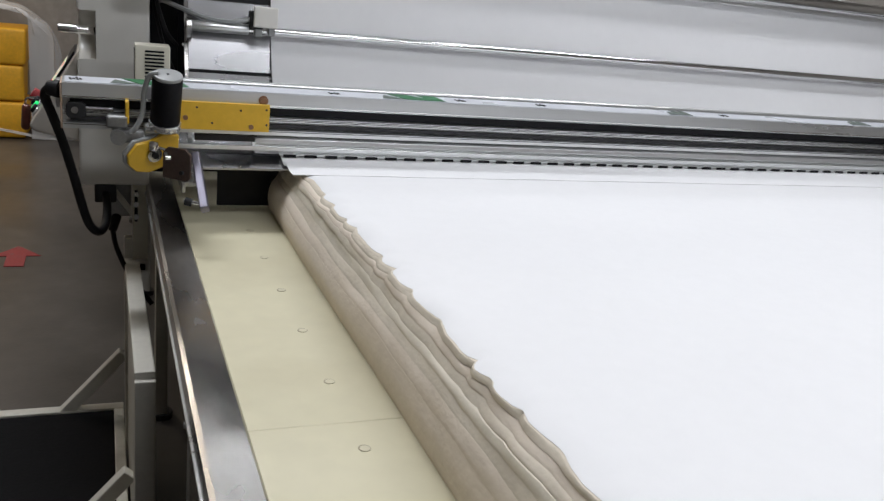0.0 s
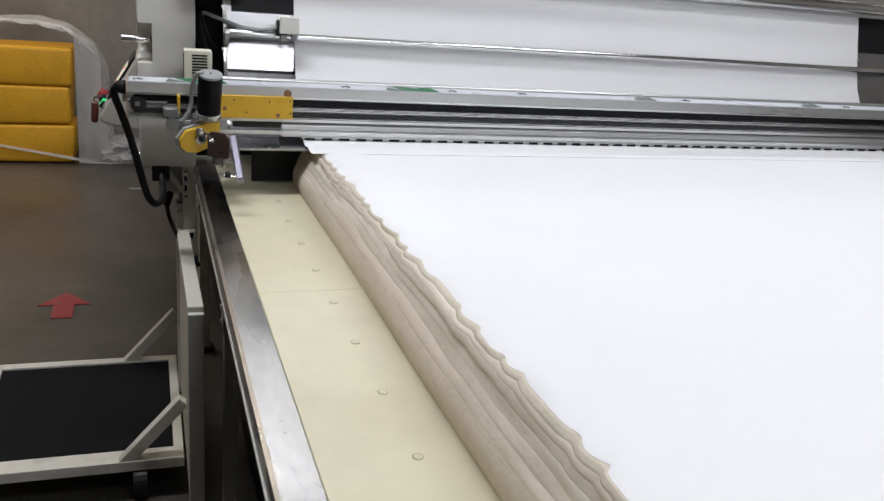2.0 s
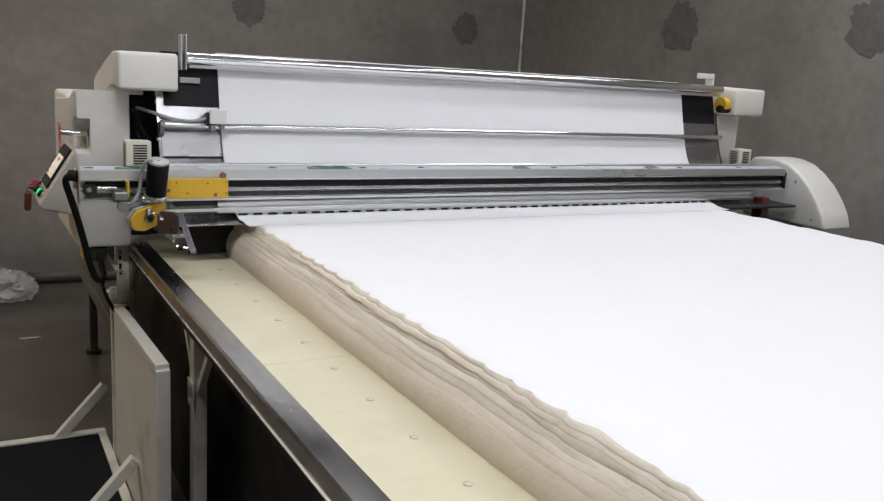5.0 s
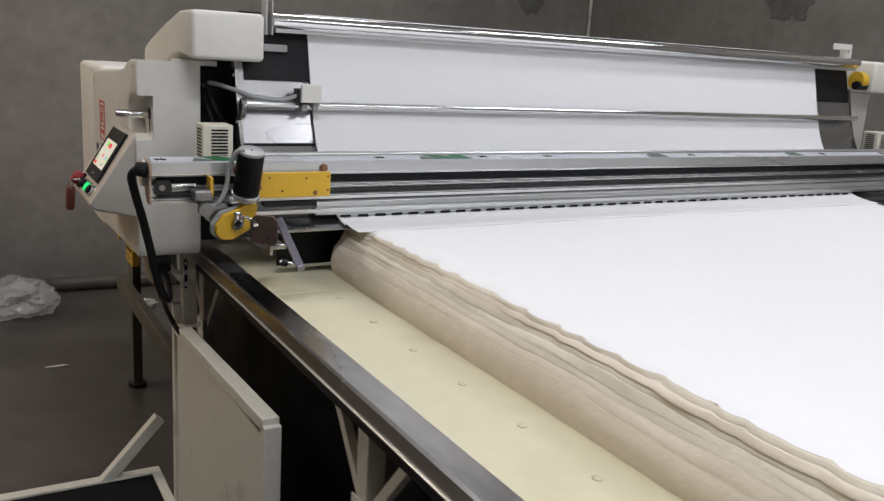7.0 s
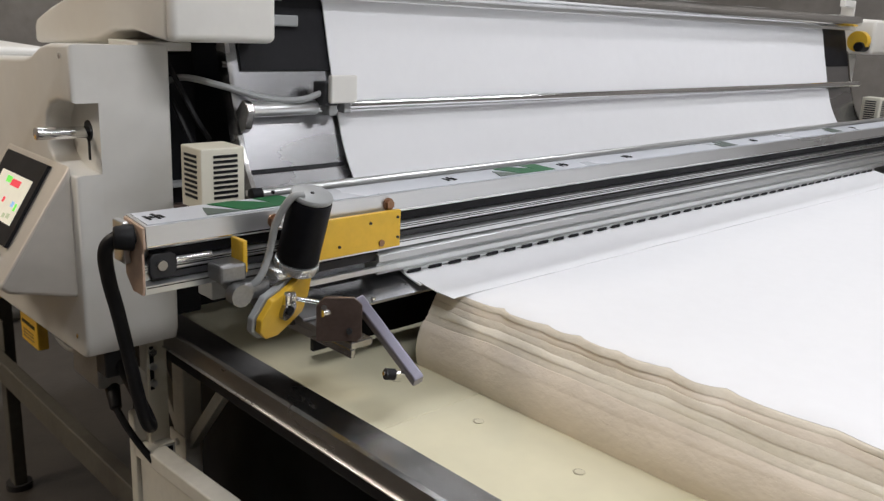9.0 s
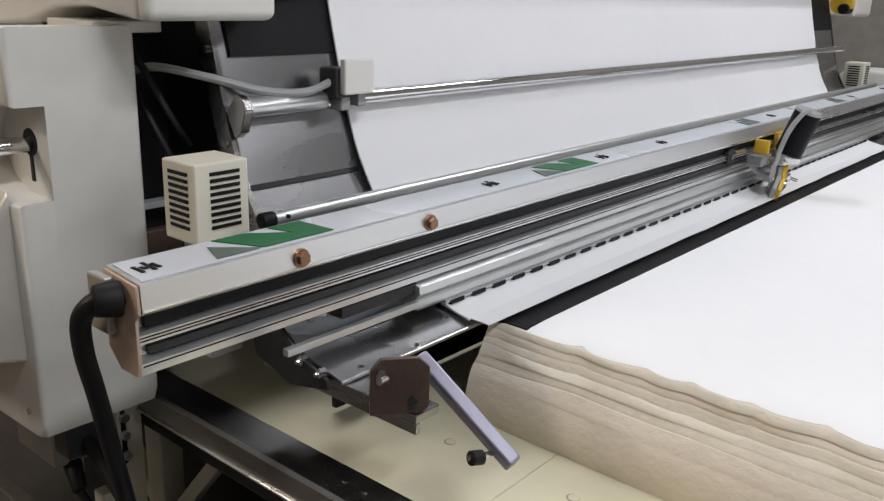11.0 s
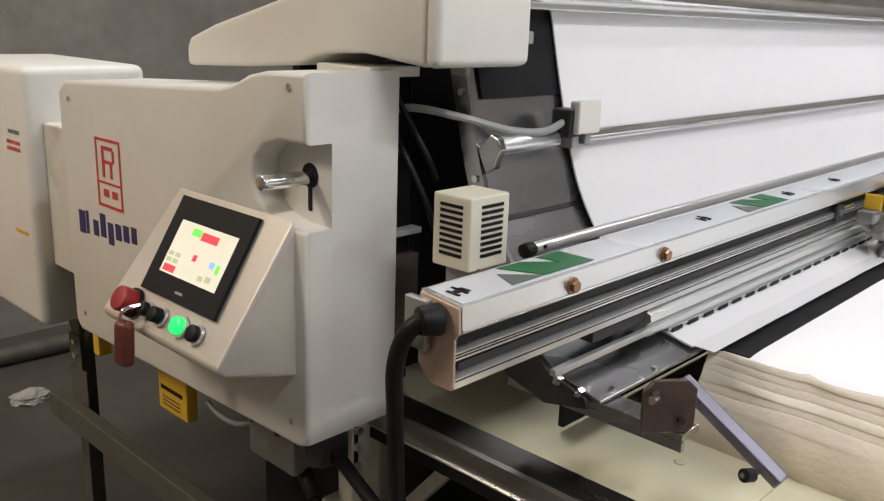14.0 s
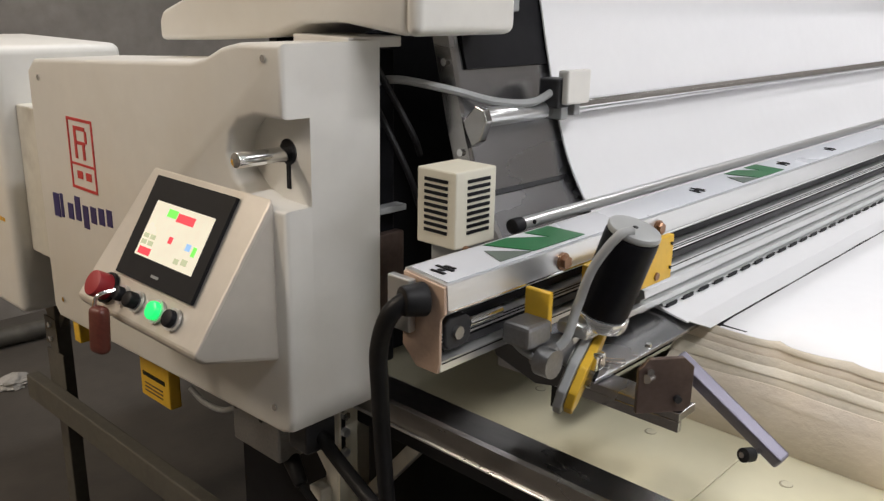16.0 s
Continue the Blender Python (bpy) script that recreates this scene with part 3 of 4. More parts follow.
part("cap_screw", bm_cyl((-0.0845, 2.085, 1.2), (-0.088, 2.085, 1.2), 0.008, n=12), ALU, beam)

# lower bars with the row of slots
bar = part("press_bar", bm_prism([(2.064, 1.116), (2.06, 1.126), (2.066, 1.132), (2.064, 1.137), (2.058, 1.141), (2.06, 1.152), (2.075, 1.158), (2.1, 1.158), (2.1, 1.122)], "x", 0.34, 2.9, 0.0008), ALU, S, "ribbed aluminium press bar above the laying lip")
part("guide_bar", bm_box(0.1, 2.88, 2.056, 2.066, 1.124, 1.1335, 0.001), ALU, S)
part("stop_plate", bm_box(0.2, 0.345, 2.068, 2.1, 1.142, 1.157, 0.001), DARK, S)
comb = bm_prism([(2.0595, 1.1125), (2.0595, 1.116), (2.064, 1.118), (2.068, 1.114)], "x", 0.4, 2.62)
comb = part("slotted_strip", comb, ALU, S, "thin strip with a row of black slots")
slot = None
for k in range(42):
    x = 0.425 + 0.0525 * k
    if slot is None:
        slot = part("slot", bm_box(-0.0155, 0.0155, 2.0575, 2.063, 1.1092, 1.1152), BLACK, comb)
    else:
        s2 = new("slot", slot.data)
        s2.parent = comb
        slot2 = s2
    (slot if k == 0 else slot2).location = (x, 0, 0)

for x, y, zz in ((0.148, 2.045, 1.094), (0.148, 2.08, 1.1)):
    nut = part("lip_nut", bm_cyl((x, y, zz), (x - 0.01, y, zz), 0.0065, n=6), CHROME, S)
    part("stud", bm_cyl((x - 0.01, y, zz), (x - 0.016, y, zz), 0.003, n=10), CHROME, nut)
part("lip_bracket", bm_prism([(2.03, 1.075), (2.035, 1.088), (2.1, 1.11), (2.18, 1.18), (2.2, 1.18), (2.17, 1.08), (2.1, 1.06)], "x", 0.14, 0.146, 0.001), DARK, S)
for x in (0.19, 0.3):
    part("lip_screw", bm_cyl((x, 2.024, 1.089), (x, 2.024, 1.0935), 0.0045, n=10), CHROME, S)
# hose at the end of the beam
hose = part("hose", bm_tube([(-0.086, 2.088, 1.242), (-0.11, 2.094, 1.243), (-0.122, 2.11, 1.222), (-0.108, 2.14, 1.17), (-0.09, 2.158, 1.11), (-0.07, 2.175, 1.03), (-0.052, 2.188, 0.95), (-0.036, 2.2, 0.895), (-0.016, 2.225, 0.868), (0.0, 2.28, 0.868), (0.006, 2.35, 0.895), (0.003, 2.4, 0.93)], 0.0108, 14), RUBBER, S, "black corrugated cable hose", smooth=True)
part("gland", bm_cyl((-0.0895, 2.086, 1.242), (-0.116, 2.096, 1.243), 0.0195, 0.0165, n=20, bevel=0.003), RUBBER, hose, "black cable gland", smooth=True)
part("gland_plate", bm_box(-0.1, -0.0895, 2.1, 2.135, 1.2, 1.262, 0.002), ALU, hose)
part("hose_socket", bm_box(-0.025, 0.03, 2.385, 2.43, 0.9, 0.95, 0.004), DARK, S)

# near end cabinet
X0, X1, XM = -0.06, 0.113, -0.016
OUTLINE = [(2.37, 0.975), (2.37, 1.495), (2.465, 1.492), (2.505, 1.484), (2.545, 1.468), (2.58, 1.461), (3.12, 1.432), (3.15, 1.41), (3.15, 0.945), (3.13, 0.926), (2.398, 0.947), (2.378, 0.954)]
NOTCH = [(2.37, 1.28), (2.425, 1.282), (2.464, 1.293), (2.489, 1.314), (2.498, 1.341), (2.491, 1.369), (2.468, 1.389), (2.432, 1.399), (2.37, 1.4)]


def bm_cabinet():
    """A cabinet drawn along x with a scooped handle niche in its outer front edge; only its outer rims are rounded."""
    bm = bmesh.new()
    for pts, a, b, at in (([OUTLINE[0]] + NOTCH + OUTLINE[1:], X0, XM, X0), (OUTLINE, XM, X1, X1)):
        before = set(bm.faces)
        bm_prism(pts, "x", a, b, bm=bm)
        fs = [f for f in bm.faces if f not in before]
        es = {e for f in fs for e in f.edges if all(abs(v.co.x - at) < 1e-5 for v in e.verts)}
        bmesh.ops.bevel(bm, geom=list(es), offset=0.008, segments=3, affect="EDGES", profile=0.5)
    return bm


cab = bm_cabinet()
cabinet = part("cabinet", cab, WHITE, S, "white enamelled side cabinet", smooth=True)
part("shaft", bm_cyl((-0.01, 2.418, 1.346), (-0.106, 2.411, 1.349), 0.0105, bevel=0.002), CHROME, cabinet, "chrome handle shaft", smooth=True)
part("keyhole", bm_cyl((-0.012, 2.418, 1.349), (-0.0175, 2.418, 1.349), 0.018), BLACK, cabinet)
part("keyhole_slot", bm_box(-0.0175, -0.012, 2.414, 2.422, 1.298, 1.34), BLACK, cabinet)

for y, zz in ((2.405, 1.475), (3.1, 1.4), (3.1, 0.97), (2.41, 0.985)):
    part("panel_screw", bm_cyl((X0 - 0.0025, y, zz), (X0 + 0.001, y, zz), 0.005, n=12), CHROME, cabinet)

# console with the screen
con = bmesh.new()
a0 = [(2.395, -0.058, 1.296), (2.705, -0.058, 1.296), (2.76, -0.18, 1.095), (2.415, -0.18, 1.095)]
a1 = [(2.36 + 0.035, -0.058, 1.06), (2.72, -0.058, 1.06), (2.755, -0.168, 1.08), (2.42, -0.168, 1.08)]
va, vb = [con.verts.new((x, y, z)) for y, x, z in a0], [con.verts.new((x, y, z)) for y, x, z in a1]
con.faces.new(va)
con.faces.new(vb[::-1])
for i in range(4):
    con.faces.new((va[i], vb[i], vb[(i + 1) % 4], va[(i + 1) % 4]))
bmesh.ops.recalc_face_normals(con, faces=con.faces)
bmesh.ops.bevel(con, geom=list(con.edges), offset=0.007, segments=3, affect="EDGES", profile=0.5)
console = part("console", con, CONSOLE, cabinet, "brushed metal control console")
NRM = Vector((-0.855, 0, 0.52)).normalized()
DIR = Vector((-0.52, 0, -0.855)).normalized()


def on_console(y, d, h):
    """A place on the sloping face of the console, d down the slope and h above it."""
    return Vector((-0.062, y, 1.292)) + DIR * d + NRM * h


def slab(name, y0, y1, d0, d1, h0, h1, material, parent, label=""):
    bm = bmesh.new()
    vs = [bm.verts.new(on_console(y, d, h)) for h in (h0, h1) for y, d in ((y0, d0), (y1, d0), (y1, d1), (y0, d1))]
    for f in ((0, 1, 2, 3), (7, 6, 5, 4), (0, 1, 5, 4), (1, 2, 6, 5), (2, 3, 7, 6), (3, 0, 4, 7)):
        bm.faces.new([vs[i] for i in f])
    bmesh.ops.recalc_face_normals(bm, faces=bm.faces)
    return part(name, bm, material, parent, label)


slab("screen_bezel", 2.462, 2.67, 0.01, 0.168, 0.0, 0.006, BLACK, console, "black touch screen housing")
slab("screen", 2.486, 2.64, 0.047, 0.133, 0.006, 0.0068, SCREEN, console, "lit touch screen with coloured buttons")
for y0, y1, d0, d1, mt in ((2.575, 2.6, 0.054, 0.066, SCR_G), (2.528, 2.573, 0.056, 0.069, SCR_R), (2.602, 2.634, 0.119, 0.13, SCR_R), (2.561, 2.571, 0.092, 0.102, SCR_R),
                           (2.512, 2.524, 0.093, 0.103, SCR_B), (2.497, 2.506, 0.094, 0.108, SCR_G), (2.604, 2.618, 0.098, 0.105, SCR_K), (2.622, 2.636, 0.098, 0.105, SCR_K),
                           (2.604, 2.618, 0.108, 0.115, SCR_K), (2.622, 2.636, 0.108, 0.115, SCR_K), (2.506, 2.52, 0.115, 0.124, SCR_K), (2.526, 2.538, 0.118, 0.126, SCR_K)):
    slab("screen_button", y0, y1, d0, d1, 0.0068, 0.0072, mt, console)
slab("maker_mark", 2.556, 2.576, 0.152, 0.156, 0.006, 0.0064, GREYP, console)
for y, r, h, mt, nm in ((2.675, 0.02, 0.03, RED, "stop_button"), (2.63, 0.011, 0.016, BLACK, "switch"), (2.59, 0.012, 0.02, BLACK, "key_switch"), (2.533, 0.0135, 0.014, GLOW, "start_button"), (2.49, 0.0125, 0.014, BLACK, "button")):
    b = part(nm, bm_cyl(on_console(y, 0.196, 0.0), on_console(y, 0.196, h), r, bevel=0.003), mt, console, {"stop_button": "red mushroom stop button", "start_button": "glowing green push button"}.get(nm, ""), smooth=True)
    part("collar", bm_cyl(on_console(y, 0.196, 0.0), on_console(y, 0.196, 0.005), r + 0.004), ALU if mt is not RED else BLACK, console)
bm = bm_box(-0.011, 0.011, -0.0155, 0.0155, -0.072, 0.0, 0.009, 3)
bmesh.ops.transform(bm, matrix=Matrix.Translation((-0.2, 2.636, 1.115)) @ pose(0, 0, 0, 0, 4, 12), verts=bm.verts)
fob = part("key_fob", bm, REDBROWN, console, "brown leather key fob hanging from the key", smooth=True)
part("key_ring", bm_tube([(-0.17, 2.632, 1.135), (-0.2, 2.638, 1.13), (-0.203, 2.647, 1.1)], 0.003, 8), CHROME, fob)


# printing on the cabinet's side
def side_bar(name, y0, y1, z0, z1, material, x=X0):
    return part(name, bm_box(x - 0.0012, x + 0.001, y0, y1, z0, z1), material, cabinet)


for y0, y1, z0, z1 in ((2.906, 2.911, 1.212, 1.34), (2.997, 3.002, 1.212, 1.34), (2.911, 2.997, 1.335, 1.34), (2.911, 2.997, 1.212, 1.217), (2.911, 2.997, 1.256, 1.26),
                       (2.97, 2.978, 1.268, 1.326), (2.935, 2.97, 1.319, 1.326), (2.93, 2.937, 1.298, 1.32), (2.937, 2.97, 1.294, 1.3), (2.94, 2.948, 1.268, 1.294),
                       (2.958, 2.978, 1.232, 1.246), (2.925, 2.945, 1.232, 1.246)):
    side_bar("emblem_bar", y0, y1, z0, z1, REDP)
for k, (w, h, dzz) in enumerate(((0.03, 0.045, 0), (0.012, 0.045, 0), (0.024, 0.03, 0), (0.024, 0.045, 0), (0.024, 0.042, -0.012), (0.024, 0.03, 0), (0.024, 0.03, 0), (0.022, 0.03, 0))):
    y = 3.094 - 0.0305 * k
    side_bar("name_bar", y - w * 0.85, y, 1.142 + 0.0028 * k + dzz, 1.142 + 0.0028 * k + h + dzz, NAVY)

# top cover
cov = bm_prism([(2.272, 1.505), (2.272, 1.632), (2.4, 1.63), (2.572, 1.596), (2.781, 1.548), (2.86, 1.524), (2.872, 1.508), (2.872, 1.474), (2.7, 1.482), (2.56, 1.492), (2.48, 1.514), (2.4, 1.519), (2.33, 1.511)], "x", 0.06, 0.2505, 0.009, seg=3)
cover = part("top_cover", cov, WHITE, S, "white sheet-metal end cover", smooth=True)
part("cover_front", bm_prism([(2.246, 1.508), (2.246, 1.63), (2.2725, 1.634), (2.2725, 1.504)], "x", 0.058, 0.2525, 0.012, seg=4), WHITE, cover, "rounded front piece of the cover", smooth=True)
part("bracket", bm_box(0.06, 0.16, 2.38, 2.5, 1.485, 1.5, 0.002), WHITE, S)
# black sheet standing for the dark interior behind the feed
part("inner_dark_sheet", bm_box(0.12, 2.9, 2.62, 2.64, 1.0, 1.58), BLACK, S)
edge = low[10:cut2]
rim = edge + [(y + 0.028, zz - 0.012) for y, zz in edge[::-1]]
for x in (0.19, 2.862):
    part("side_plate", bm_prism(rim, "x", x, x + 0.009), STEEL, S, "steel cradle side plate")
for k in (2, 9, 16, 22):
    part("side_screw", bm_cyl((0.191, edge[k][0] + 0.012, edge[k][1] - 0.006), (0.186, edge[k][0] + 0.012, edge[k][1] - 0.006), 0.0055, n=10), CHROME, S)
part("latch", bm_box(0.27, 0.34, 2.31, 2.318, 1.535, 1.555, 0.003), GREYP, S)
part("inner_shelf", bm_box(0.1165, 0.188, 2.395, 2.418, 1.238, 1.248, 0.002), GREYP, S, "grey steel shelf inside the machine")
part("inner_box", bm_box(0.1165, 0.188, 2.4, 2.418, 1.06, 1.205, 0.003), BROWNST, S)
# solid black block standing for the dark between cabinet and cradle
part("inner_dark_block", bm_box(0.116, 0.186, 2.42, 2.6, 0.98, 1.48, 0.004), BLACK, S)
for y0, z0, y1, z1 in ((2.4, 1.47, 2.36, 1.33), (2.42, 1.44, 2.36, 1.25)):
    part("cable", bm_tube([(0.12, y0, z0), (0.15, (y0 + y1) / 2 - 0.03, (z0 + z1) / 2 - 0.03), (0.18, y1, z1)], 0.005, 8), RUBBER, S)


def vent_box(x, flip=1):
    b = part("vent_box", bm_box(x, x + 0.08, 2.189, 2.258, 1.24, 1.342, 0.0025), CREAMW, S, "small cream vented electrical box")
    for k in range(9):
        zz = 1.328 - 0.0085 * k
        part("vent_slot", bm_box(x + 0.022, x + 0.066, 2.1875, 2.19, zz - 0.0022, zz + 0.0022), BLACK, b)
        for xx in (x - 0.0012, x + 0.0786):
            part("vent_slot", bm_box(xx, xx + 0.0026, 2.203, 2.244, zz - 0.0022, zz + 0.0022), BLACK, b)
    part("screw", bm_cyl((x + 0.02, 2.19, 1.238), (x + 0.02, 2.18, 1.238), 0.005, n=10), BRASS, b)
    part("stand", bm_box(x + 0.02, x + 0.07, 2.2, 2.25, 1.08, 1.24, 0.002), GREYP, b)
    return b


vent_box(0.071)
vent_box(2.925)

# rear cabinet behind the near one
rear = part("rear_cabinet", bm_box(0.02, 0.33, 3.545, 4.1, 0.79, 1.43, 0.022, 4), WHITE, S, "white rear cabinet", smooth=True)
part("joint_cover", bm_box(0.06, 0.2, 3.15, 3.545, 0.95, 1.3, 0.004), FRAMEW, S)
for zz, m, w in ((1.268, GREYPR, 0.07), (1.242, REDP, 0.085), (1.226, REDP, 0.085), (1.02, ORANGE, 0.08)):
    for k in range(5):
        part("print_bar", bm_box(0.0188, 0.021, 3.585 + w * k / 5, 3.585 + w * (k + 0.7) / 5, zz, zz + 0.009), m, rear)
part("yellow_box", bm_box(0.0, 0.024, 2.825, 2.932, 0.805, 0.935, 0.003), YELLOW, S, "yellow sensor box below the cabinet")
part("yellow_box", bm_box(0.03, 0.06, 3.26, 3.29, 0.8, 0.86, 0.003), YELLOW, S)
part("label_bar", bm_box(-0.0012, 0.001, 2.84, 2.92, 0.85, 0.858), BLACK, S)
for k in range(3):
    part("label_bar", bm_box(-0.001, 0.001, 2.85, 2.915, 0.818 + 0.008 * k, 0.8205 + 0.008 * k), BROWNST, S)
part("grey_cable", bm_tube([(0.03, 2.8, 0.85), (0.03, 2.76, 0.838), (0.03, 2.7, 0.842), (0.03, 2.64, 0.87)], 0.0055, 10), GREYP, S, smooth=True)
box = part("junction_box", bm_box(0.0, 0.07, 2.49, 2.617, 0.832, 0.947, 0.004), CASTM, S, "grey junction box below the cabinet")
for y in (2.6, 2.53):
    part("screw", bm_cyl((0.001, y, 0.9), (-0.005, y, 0.9), 0.006, n=10), DARK, box)
part("plug", bm_cyl((0.03, 2.5, 0.83), (0.02, 2.46, 0.8), 0.015, 0.011, n=16, bevel=0.003), RUBBER, box, "black cable plug", smooth=True)

# far end
part("far_cabinet", bm_prism([(2.37, 0.95), (2.37, 1.497), (2.575, 1.462), (3.15, 1.43), (3.15, 0.925)], "x", 2.95, 3.09, 0.006), WHITE, S, "white far side cabinet", smooth=True)
part("far_cover", bm_prism([(2.25, 1.502), (2.25, 1.632), (2.55, 1.64), (2.75, 1.61), (3.05, 1.52), (3.05, 1.48), (2.4, 1.5)], "x", 2.92, 3.125, 0.014, seg=3), WHITE, S, "white rounded far end cover", smooth=True)
hood = [(2.36, 0.99), (2.36, 1.26), (2.335, 1.292), (2.26, 1.302), (2.181, 1.3), (2.1, 1.28), (2.032, 1.24), (1.965, 1.185), (1.912, 1.122), (1.872, 1.06), (1.85, 0.99)]
hood_ob = part("far_hood", bm_prism(hood, "x", 3.185, 3.385, 0.016, seg=3), WHITE, S, "white curved far hood", smooth=True)
for y, zz in ((2.3, 1.05), (2.1, 1.03), (1.93, 1.03), (2.05, 1.2)):
    part("hood_screw", bm_cyl((3.186, y, zz), (3.1825, y, zz), 0.007, n=10), GREYP, hood_ob)
part("hood_foot", bm_box(3.1, 3.3, 2.05, 2.3, 0.957, 0.992, 0.004), DARK, S)
part("far_shelf", bm_box(2.64, 3.15, 2.0, 2.2, 1.08, 1.092, 0.003), DARK, S)
part("far_end_cap", bm_box(3.1105, 3.13, 2.062, 2.118, 1.165, 1.245, 0.004), BLACK, beam, "black end block of the beam")
part("far_bracket", bm_box(2.98, 3.03, 2.06, 2.12, 0.96, 1.12, 0.004), REDBROWN, S)

# pusher arm below the lip
bm = bm_prism([(0, 1.082), (0, 1.138), (0.012, 1.152), (0.056, 1.152), (0.069, 1.14), (0.069, 1.09), (0.062, 1.082)], "y", -0.0035, 0.0035, 0.001)
bmesh.ops.transform(bm, matrix=pose(0.122, 1.94, 0, 0, 0, -38), verts=bm.verts)
br = part("arm_bracket", bm, BROWNST, S, "brown-stained steel angle bracket")
part("base_bar", bm_box(0.158, 0.2, 1.9, 2.18, 1.07, 1.0815, 0.0015), PLATE, br)
part("base_rib", bm_box(0.158, 0.166, 1.9, 2.18, 1.056, 1.07, 0.001), PLATE, br)
for d, zz in ((0.012, 1.138), (0.05, 1.1)):
    x, y = 0.122 + 0.788 * d, 1.94 - 0.616 * d
    part("screw", bm_cyl((x, y, zz), (x - 0.006, y - 0.0075, zz), 0.0045, n=10), CHROME if zz > 1.1 else DARK, br)
part("pivot", bm_cyl((0.125, 1.93, 1.128), (0.196, 1.93, 1.128), 0.006, n=14), CHROME, br, smooth=True)
bm = bm_box(-0.009, 0.009, -0.03, 0.135, -0.01, 0.01, 0.003)
bmesh.ops.transform(bm, matrix=Matrix.Translation((0.19, 1.9, 1.122)) @ Vector((0.006, -0.108, -0.07)).to_track_quat("Y", "Z").to_matrix().to_4x4() @ pose(0, 0, 0, 0, 22, 0), verts=bm.verts)
arm = part("pusher_arm", bm, ARMM, S, "bright flat metal pusher arm")
part("roller", bm_cyl((0.172, 1.814, 1.057), (0.158, 1.818, 1.06), 0.0085, n=18), RUBBER, arm, smooth=True)
part("axle", bm_cyl((0.19, 1.81, 1.056), (0.155, 1.819, 1.061), 0.0035, n=10), CHROME, arm)

# undercarriage beside the table
post = part("post", bm_box(0.072, 0.112, 2.428, 2.432, 0.7, 0.95, 0.001), CREAMW, S, "white channel-shaped frame post")
for x in (0.072, 0.108):
    part("cheek", bm_box(x, x + 0.004, 2.4325, 2.462, 0.7, 0.95, 0.001), FRAMEW, post)
part("slot", bm_box(0.077, 0.085, 2.4268, 2.4285, 0.835, 0.925, 0.0005), BLACK, post)
for zz in (0.915, 0.885, 0.85):
    part("bolt", bm_cyl((0.081, 2.4265, zz), (0.081, 2.418, zz), 0.0075, n=6), ALU, post)
part("strut", bm_box(-0.008, 0.008, -0.002, 0.002, 0.0, 0.13, 0.001, m=pose(0.076, 2.44, 0.85, 0, -36, 0)), FRAMEW, post)
part("sleeve", bm_box(0.075, 0.11, 2.4, 2.427, 0.695, 0.725, 0.002), FRAMEW, post)
part("sleeve_hole", bm_box(0.081, 0.104, 2.399, 2.4015, 0.701, 0.719), BLACK, post)
part("cable", bm_tube([(0.02, 2.46, 0.8), (0.03, 2.42, 0.76), (0.06, 2.38, 0.7), (0.12, 2.34, 0.62)], 0.007, 8), RUBBER, S, smooth=True)
panel = part("panel", bm_box(0.058, 0.068, 1.63, 2.45, 0.1, 0.705, 0.002), FRAMEW, S, "dirty white steel side panel")
part("rim", bm_prism([(1.615, 0.735), (2.46, 0.69), (2.46, 0.72), (1.615, 0.765)], "x", 0.05, 0.09, 0.003), FRAMEW, panel)
part("rim", bm_box(0.05, 0.09, 1.6, 1.63, 0.1, 0.75, 0.003), FRAMEW, panel)
part("rim", bm_box(0.05, 0.09, 2.45, 2.48, 0.1, 0.78, 0.003), FRAMEW, panel)
plat = part("platform_frame", bm_box(-0.55, 0.05, 2.66, 2.7, 0.1, 0.135, 0.003), FRAMEW, S, "white steel standing platform frame")
part("frame_bar", bm_box(-0.55, 0.05, 1.95, 2.02, 0.1, 0.135, 0.003), FRAMEW, plat)
part("frame_bar", bm_box(-0.59, -0.55, 1.95, 2.7, 0.1, 0.135, 0.003), FRAMEW, plat)
part("frame_bar", bm_box(0.02, 0.05, 2.02, 2.66, 0.1, 0.135, 0.003), FRAMEW, plat)
part("mat", bm_box(-0.55, 0.02, 2.02, 2.66, 0.105, 0.128, 0.002), MATM, plat, "black ribbed rubber mat")
for y in (1.97, 2.68):
    part("brace", bm_box(-0.018, 0.018, -0.018, 0.018, 0, 0.27, 0.003, m=pose(-0.13, y, 0.12, 0, 42, 0)), FRAMEW, plat)
    part("wheel", bm_cyl((-0.1, y, 0.05), (-0.06, y, 0.05), 0.05), RUBBER, plat)

# cutter carriage, drawn about its home place
carriage = part("cutter_carriage", bm_box(0.15, 0.368, 2.036, 2.046, 1.173, 1.238, 0.0015), YELLOW, S, "yellow cutter carriage plate")
C = carriage
part("side_cheek", bm_box(0.045, 0.053, 2.018, 2.054, 1.182, 1.232, 0.002), YELLOW, C)
for x, zz, r in ((0.175, 1.2, 0.006), (0.2, 1.225, 0.0025), (0.235, 1.19, 0.0025), (0.3, 1.222, 0.0025), (0.36, 1.226, 0.0025), (0.325, 1.184, 0.006), (0.361, 1.19, 0.0025)):
    part("screw", bm_cyl((x, 2.037, zz), (x, 2.0335, zz), r, n=10), BRASS if r > 0.005 else DARK, C)
MT, MB = Vector((0.131, 1.965, 1.304)), Vector((0.128, 1.999, 1.196))
AX = (MT - MB).normalized()
motor = part("motor", bm_cyl(MB, MT - AX * 0.008, 0.0325, n=32, bevel=0.003), MOTORM, C, "black cylinder motor", smooth=True)
